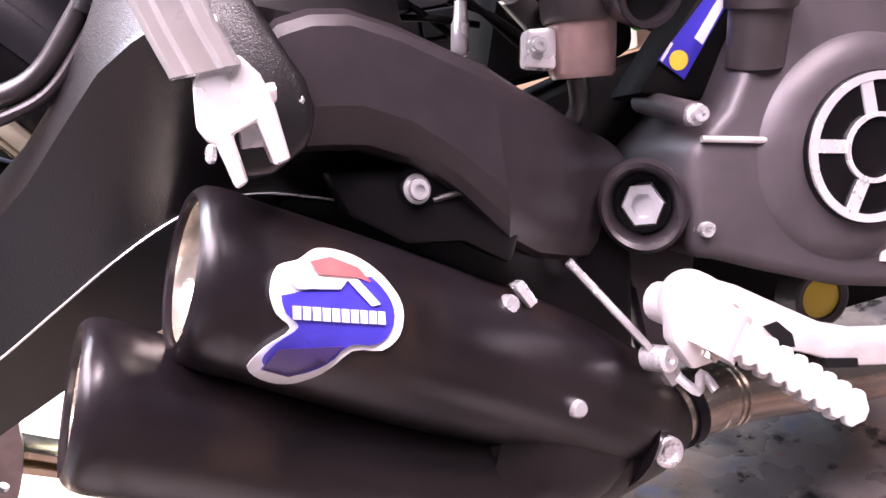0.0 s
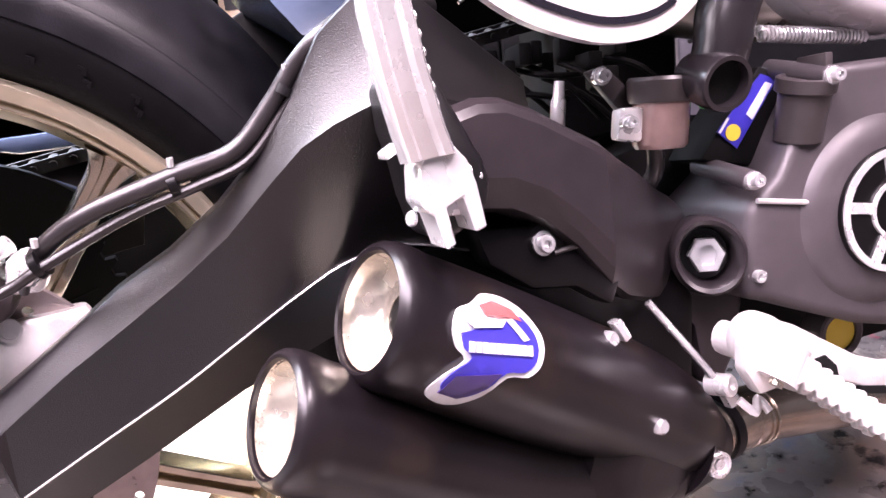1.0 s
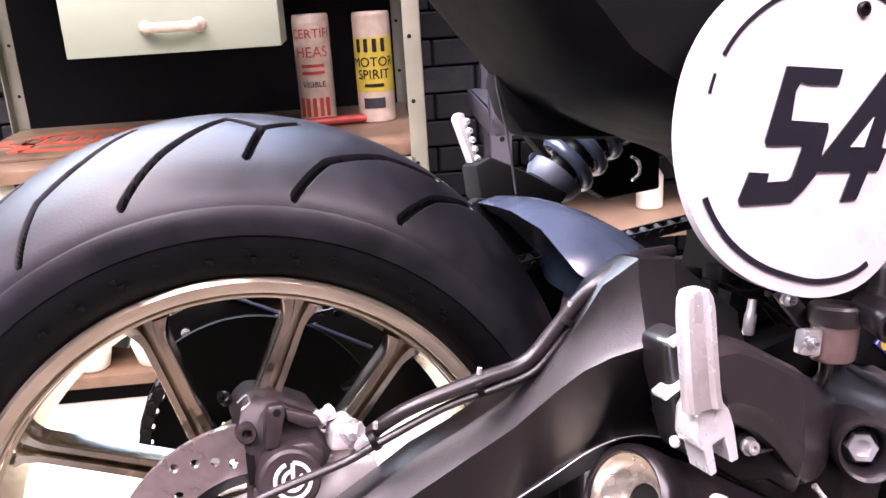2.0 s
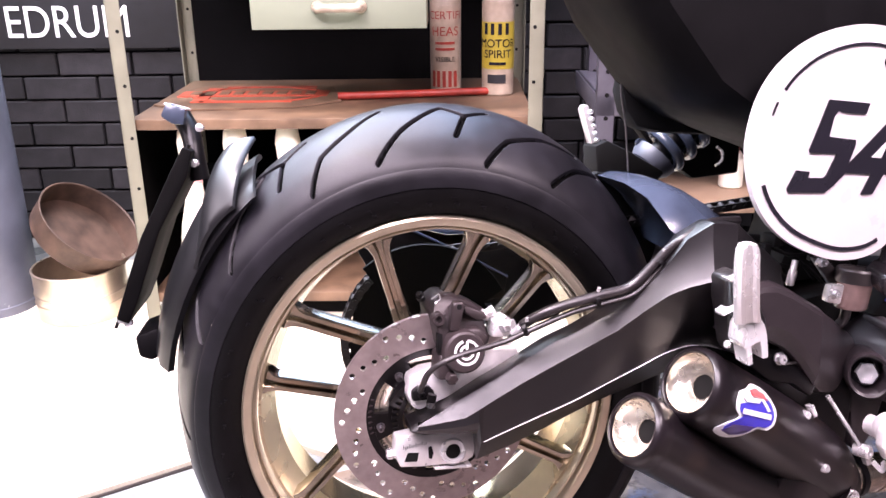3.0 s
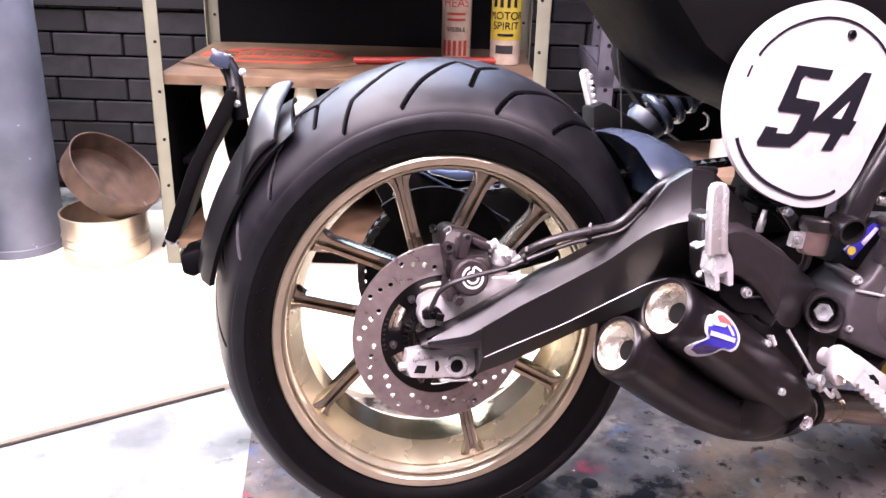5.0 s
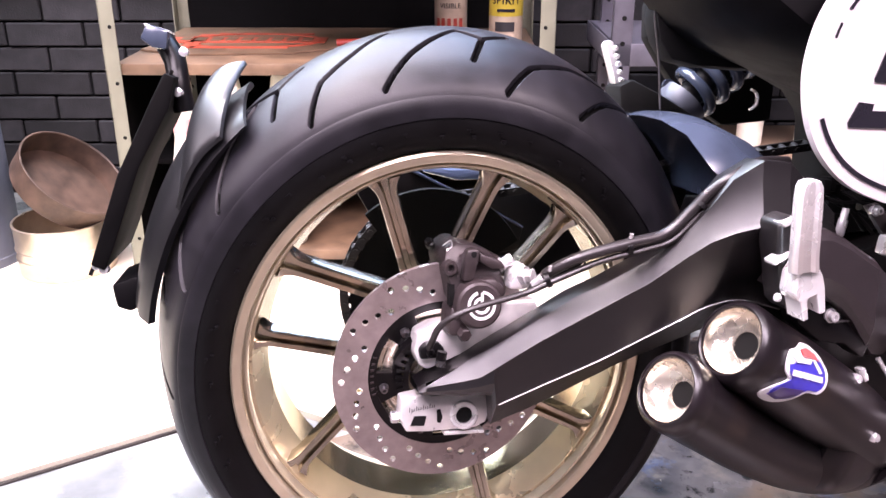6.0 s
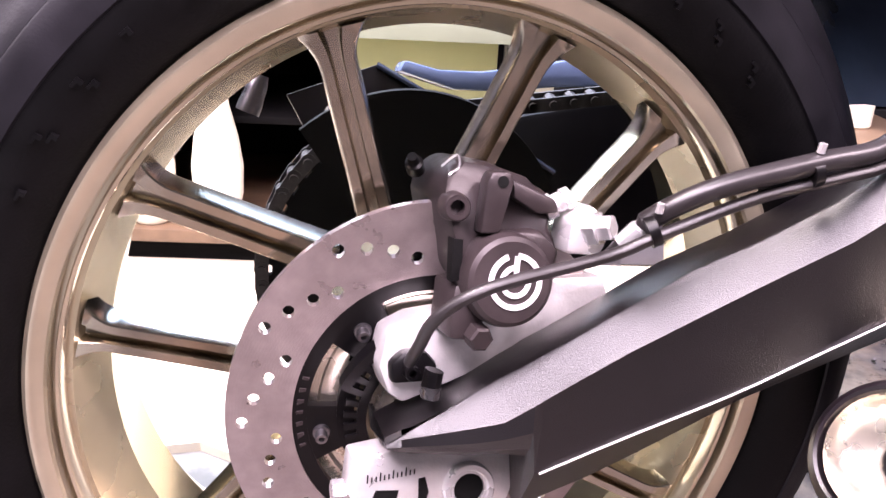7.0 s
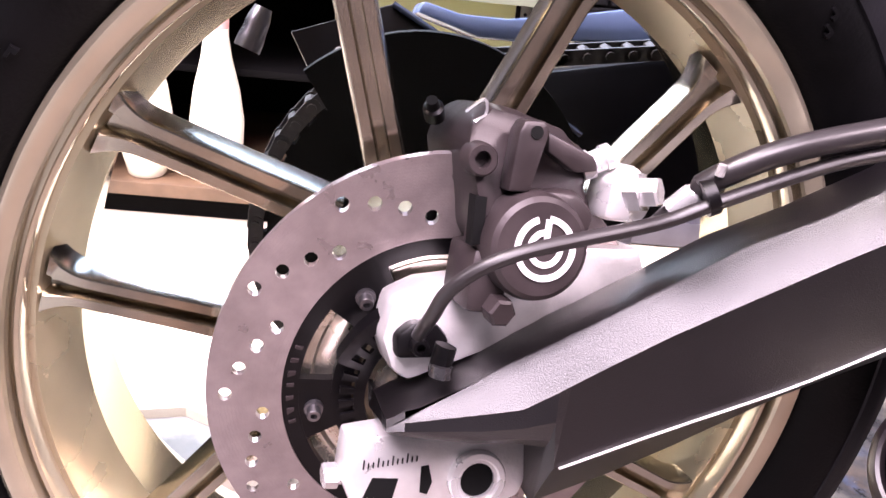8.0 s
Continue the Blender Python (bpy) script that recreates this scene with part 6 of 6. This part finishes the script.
tagged(bx, "olive green painted box on the lower shelf", "box")
part("box_lid", block(0.495, 0.795, 0.115, 0.405, 0.40, 0.412, 0.003), M_POST, bx)

# gas cylinder, tin and pan
cyl = part("gas_cylinder", turned((0, 0, 0), (0, 0, 1), [(0, 0.098), (0.006, 0.105), (0.9, 0.105), (0.98, 0.09), (1.04, 0.05), (1.08, 0.03), (1.1, 0.03)], 48), M_TANK, None)
cyl.matrix_world = STAGE @ pose(-0.785, 1.09, 0.012)
tagged(cyl, "blue grey steel gas cylinder standing on the board", "gas cylinder")
part("base_ring", turned((0, 0, 0.0), (0, 0, 1), [(0, 0.1065), (0.02, 0.1065), (0.022, 0.105)], 48), M_TANK, cyl)
box = tagged(part("crate", block(-0.98, -0.835, 0.82, 0.98, 0.012, 0.10, 0.003), M_BLUEBLACK, None), "dark crate on the floor", "crate")
box.matrix_world = STAGE
tin = part("tin_drum", turned((0, 0, 0), (0, 0, 1), [(0, 0.099), (0.002, 0.101), (0.112, 0.101), (0.112, 0.098), (0.01, 0.098), (0.008, 0.0)], 56, caps=(True, False)), M_TIN, None)
tin.matrix_world = STAGE @ pose(-0.57, 0.995, 0.012)
tagged(tin, "ribbed brushed tin drum standing on the board", "tin")
for z in (0.036, 0.056):
    part("rib", turned((0, 0, z), (0, 0, 1), [(0, 0.1005), (0.003, 0.1035), (0.006, 0.1005)], 56, caps=(False, False)), M_TIN, tin)
part("rim", turned((0, 0, 0.109), (0, 0, 1), [(0, 0.1005), (0.0015, 0.103), (0.004, 0.103), (0.0055, 0.1), (0.004, 0.0975), (0, 0.0975)], 56, caps=(False, False)), M_TIN, tin)
pan = part("rusty_pan", turned((0, 0, 0), (0, 0, 1), [(0, 0), (0, 0.112), (0.003, 0.115), (0.055, 0.118), (0.055, 0.115), (0.005, 0.111), (0.005, 0)], 56), M_RUST, None)
nrm = V((0.60, -0.30, 0.74)).normalized()
pan.matrix_world = STAGE @ Matrix.Translation(V((-0.53, 1.0, 0.222)) - nrm * 0.055) @ nrm.to_track_quat("Z", "Y").to_matrix().to_4x4()
tagged(pan, "rusty round pan leaning tilted in the tin drum", "pan")
part("rim", turned((0, 0, 0.053), (0, 0, 1), [(0, 0.1175), (0.001, 0.1195), (0.004, 0.1195), (0.0045, 0.1165), (0.002, 0.1145)], 56, caps=(False, False)), M_RUST, pan)

# wall banner
ban = part("banner", block(-0.75, 0.06, WALL_V - 0.012, WALL_V - 0.004, 0.545, 1.1, 0.001), M_BANNER, None)
ban.matrix_world = ROOM
tagged(ban, "black banner with white capital letters on the wall", "banner")
bm = lettering("EDRUM", 0.118, 0.002)
for b in islands(placed(bm, pose(-0.335, WALL_V - 0.014, 0.575) @ Matrix.Diagonal((0.86, 1, 1.0, 1)))):
    part("letter", b, M_LETTER, ban)

# open steel rack
rack = thing("steel_rack", "grey slotted angle steel rack", "rack", ROOM)
for x, y, w in ((1.02, 0.38, 0.028), (0.99, 0.06, 0.04), (1.55, 0.06, 0.04), (1.55, 0.38, 0.03)):
    bm = block(x, x + w, y, y + 0.003, 0.012, 1.4, 0.0005)
    block(x, x + 0.003, y, y + 0.014, 0.012, 1.4, 0.0005, bm)
    p = part("post", bm, M_RACK, rack)
    for k in range(24):
        part("post_hole", turned((x + w * 0.55, y - 0.0012, 0.1 + 0.05 * k), (0, 1, 0), [(0, 0.005), (0.001, 0.005)], 8), M_HOLE, p)
for z in (0.5, 0.06, 1.0):
    bm = block(0.995, 1.58, 0.065, 0.40, z - 0.004, z, 0)
    block(0.992, 1.0, 0.062, 0.40, z - 0.045, z, 0.001, bm)
    block(0.992, 1.58, 0.06, 0.066, z - 0.045, z, 0.001, bm)
    part("rack_shelf", bm, M_RACK, rack)
disc_ = part("blue_disc", turned((0, 0, 0), (0, -1, 0), [(0, 0.07), (0.01, 0.07), (0.012, 0.06), (0.012, 0.02), (0.008, 0.018)], 36), mat("blue_enamel", (0.05, 0.3, 0.65), 0.4), None)
disc_.matrix_world = ROOM @ pose(1.24, 0.18, 0.572)
tagged(disc_, "light blue round disc standing on the rack", "disc")
part("rack_board", block(1.0, 1.57, 0.07, 0.39, 0.23, 0.25, 0.001), mat("pale_board", (0.3, 0.21, 0.14), 0.5, vary=0.15, scale=14), rack)
for u, v in ((1.345, 0.215), (1.47, 0.20)):
    b = part("spray_bottle", turned((0, 0, 0), (0, 0, 1), [(0, 0.024), (0.004, 0.028), (0.07, 0.028), (0.085, 0.018), (0.09, 0.012), (0.1, 0.012), (0.1, 0)], 24), M_ROLLER, None)
    b.matrix_world = ROOM @ pose(u, v, 0.25)
    tagged(b, "cream plastic bottle with a red cap on the rack", "bottle", "bottles on the rack")
    part("cap", turned((0, 0, 0.092), (0, 0, 1), [(0, 0.014), (0.03, 0.014)], 16), M_CANRED, b)

# bricks of the wall, nearest part as single pieces
bm = block(-0.098, 0.098, 0, 0.014, -0.0295, 0.0295, 0.003, seg=1)
brick = part("brick", bm, M_BRICK, bpy.data.objects["wall_north"])
cells = []
for row in range(0, 18):
    for col in range(-6, 14):
        cells.append((col * 0.203 + (0.1015 if row % 2 else 0) + 0.02, row * 0.0645 + 0.05))
brick.matrix_basis = pose(cells[0][0], WALL_V, cells[0][1])
rnd = random.Random(2)
for x, z in cells[1:]:
    if abs(x - 0.5) < 1.4:
        again("brick", brick, pose(x, WALL_V + rnd.uniform(-0.002, 0.002), z, rnd.uniform(-0.6, 0.6), rnd.uniform(-0.4, 0.4), rnd.uniform(-0.6, 0.6)), bpy.data.objects["wall_north"])
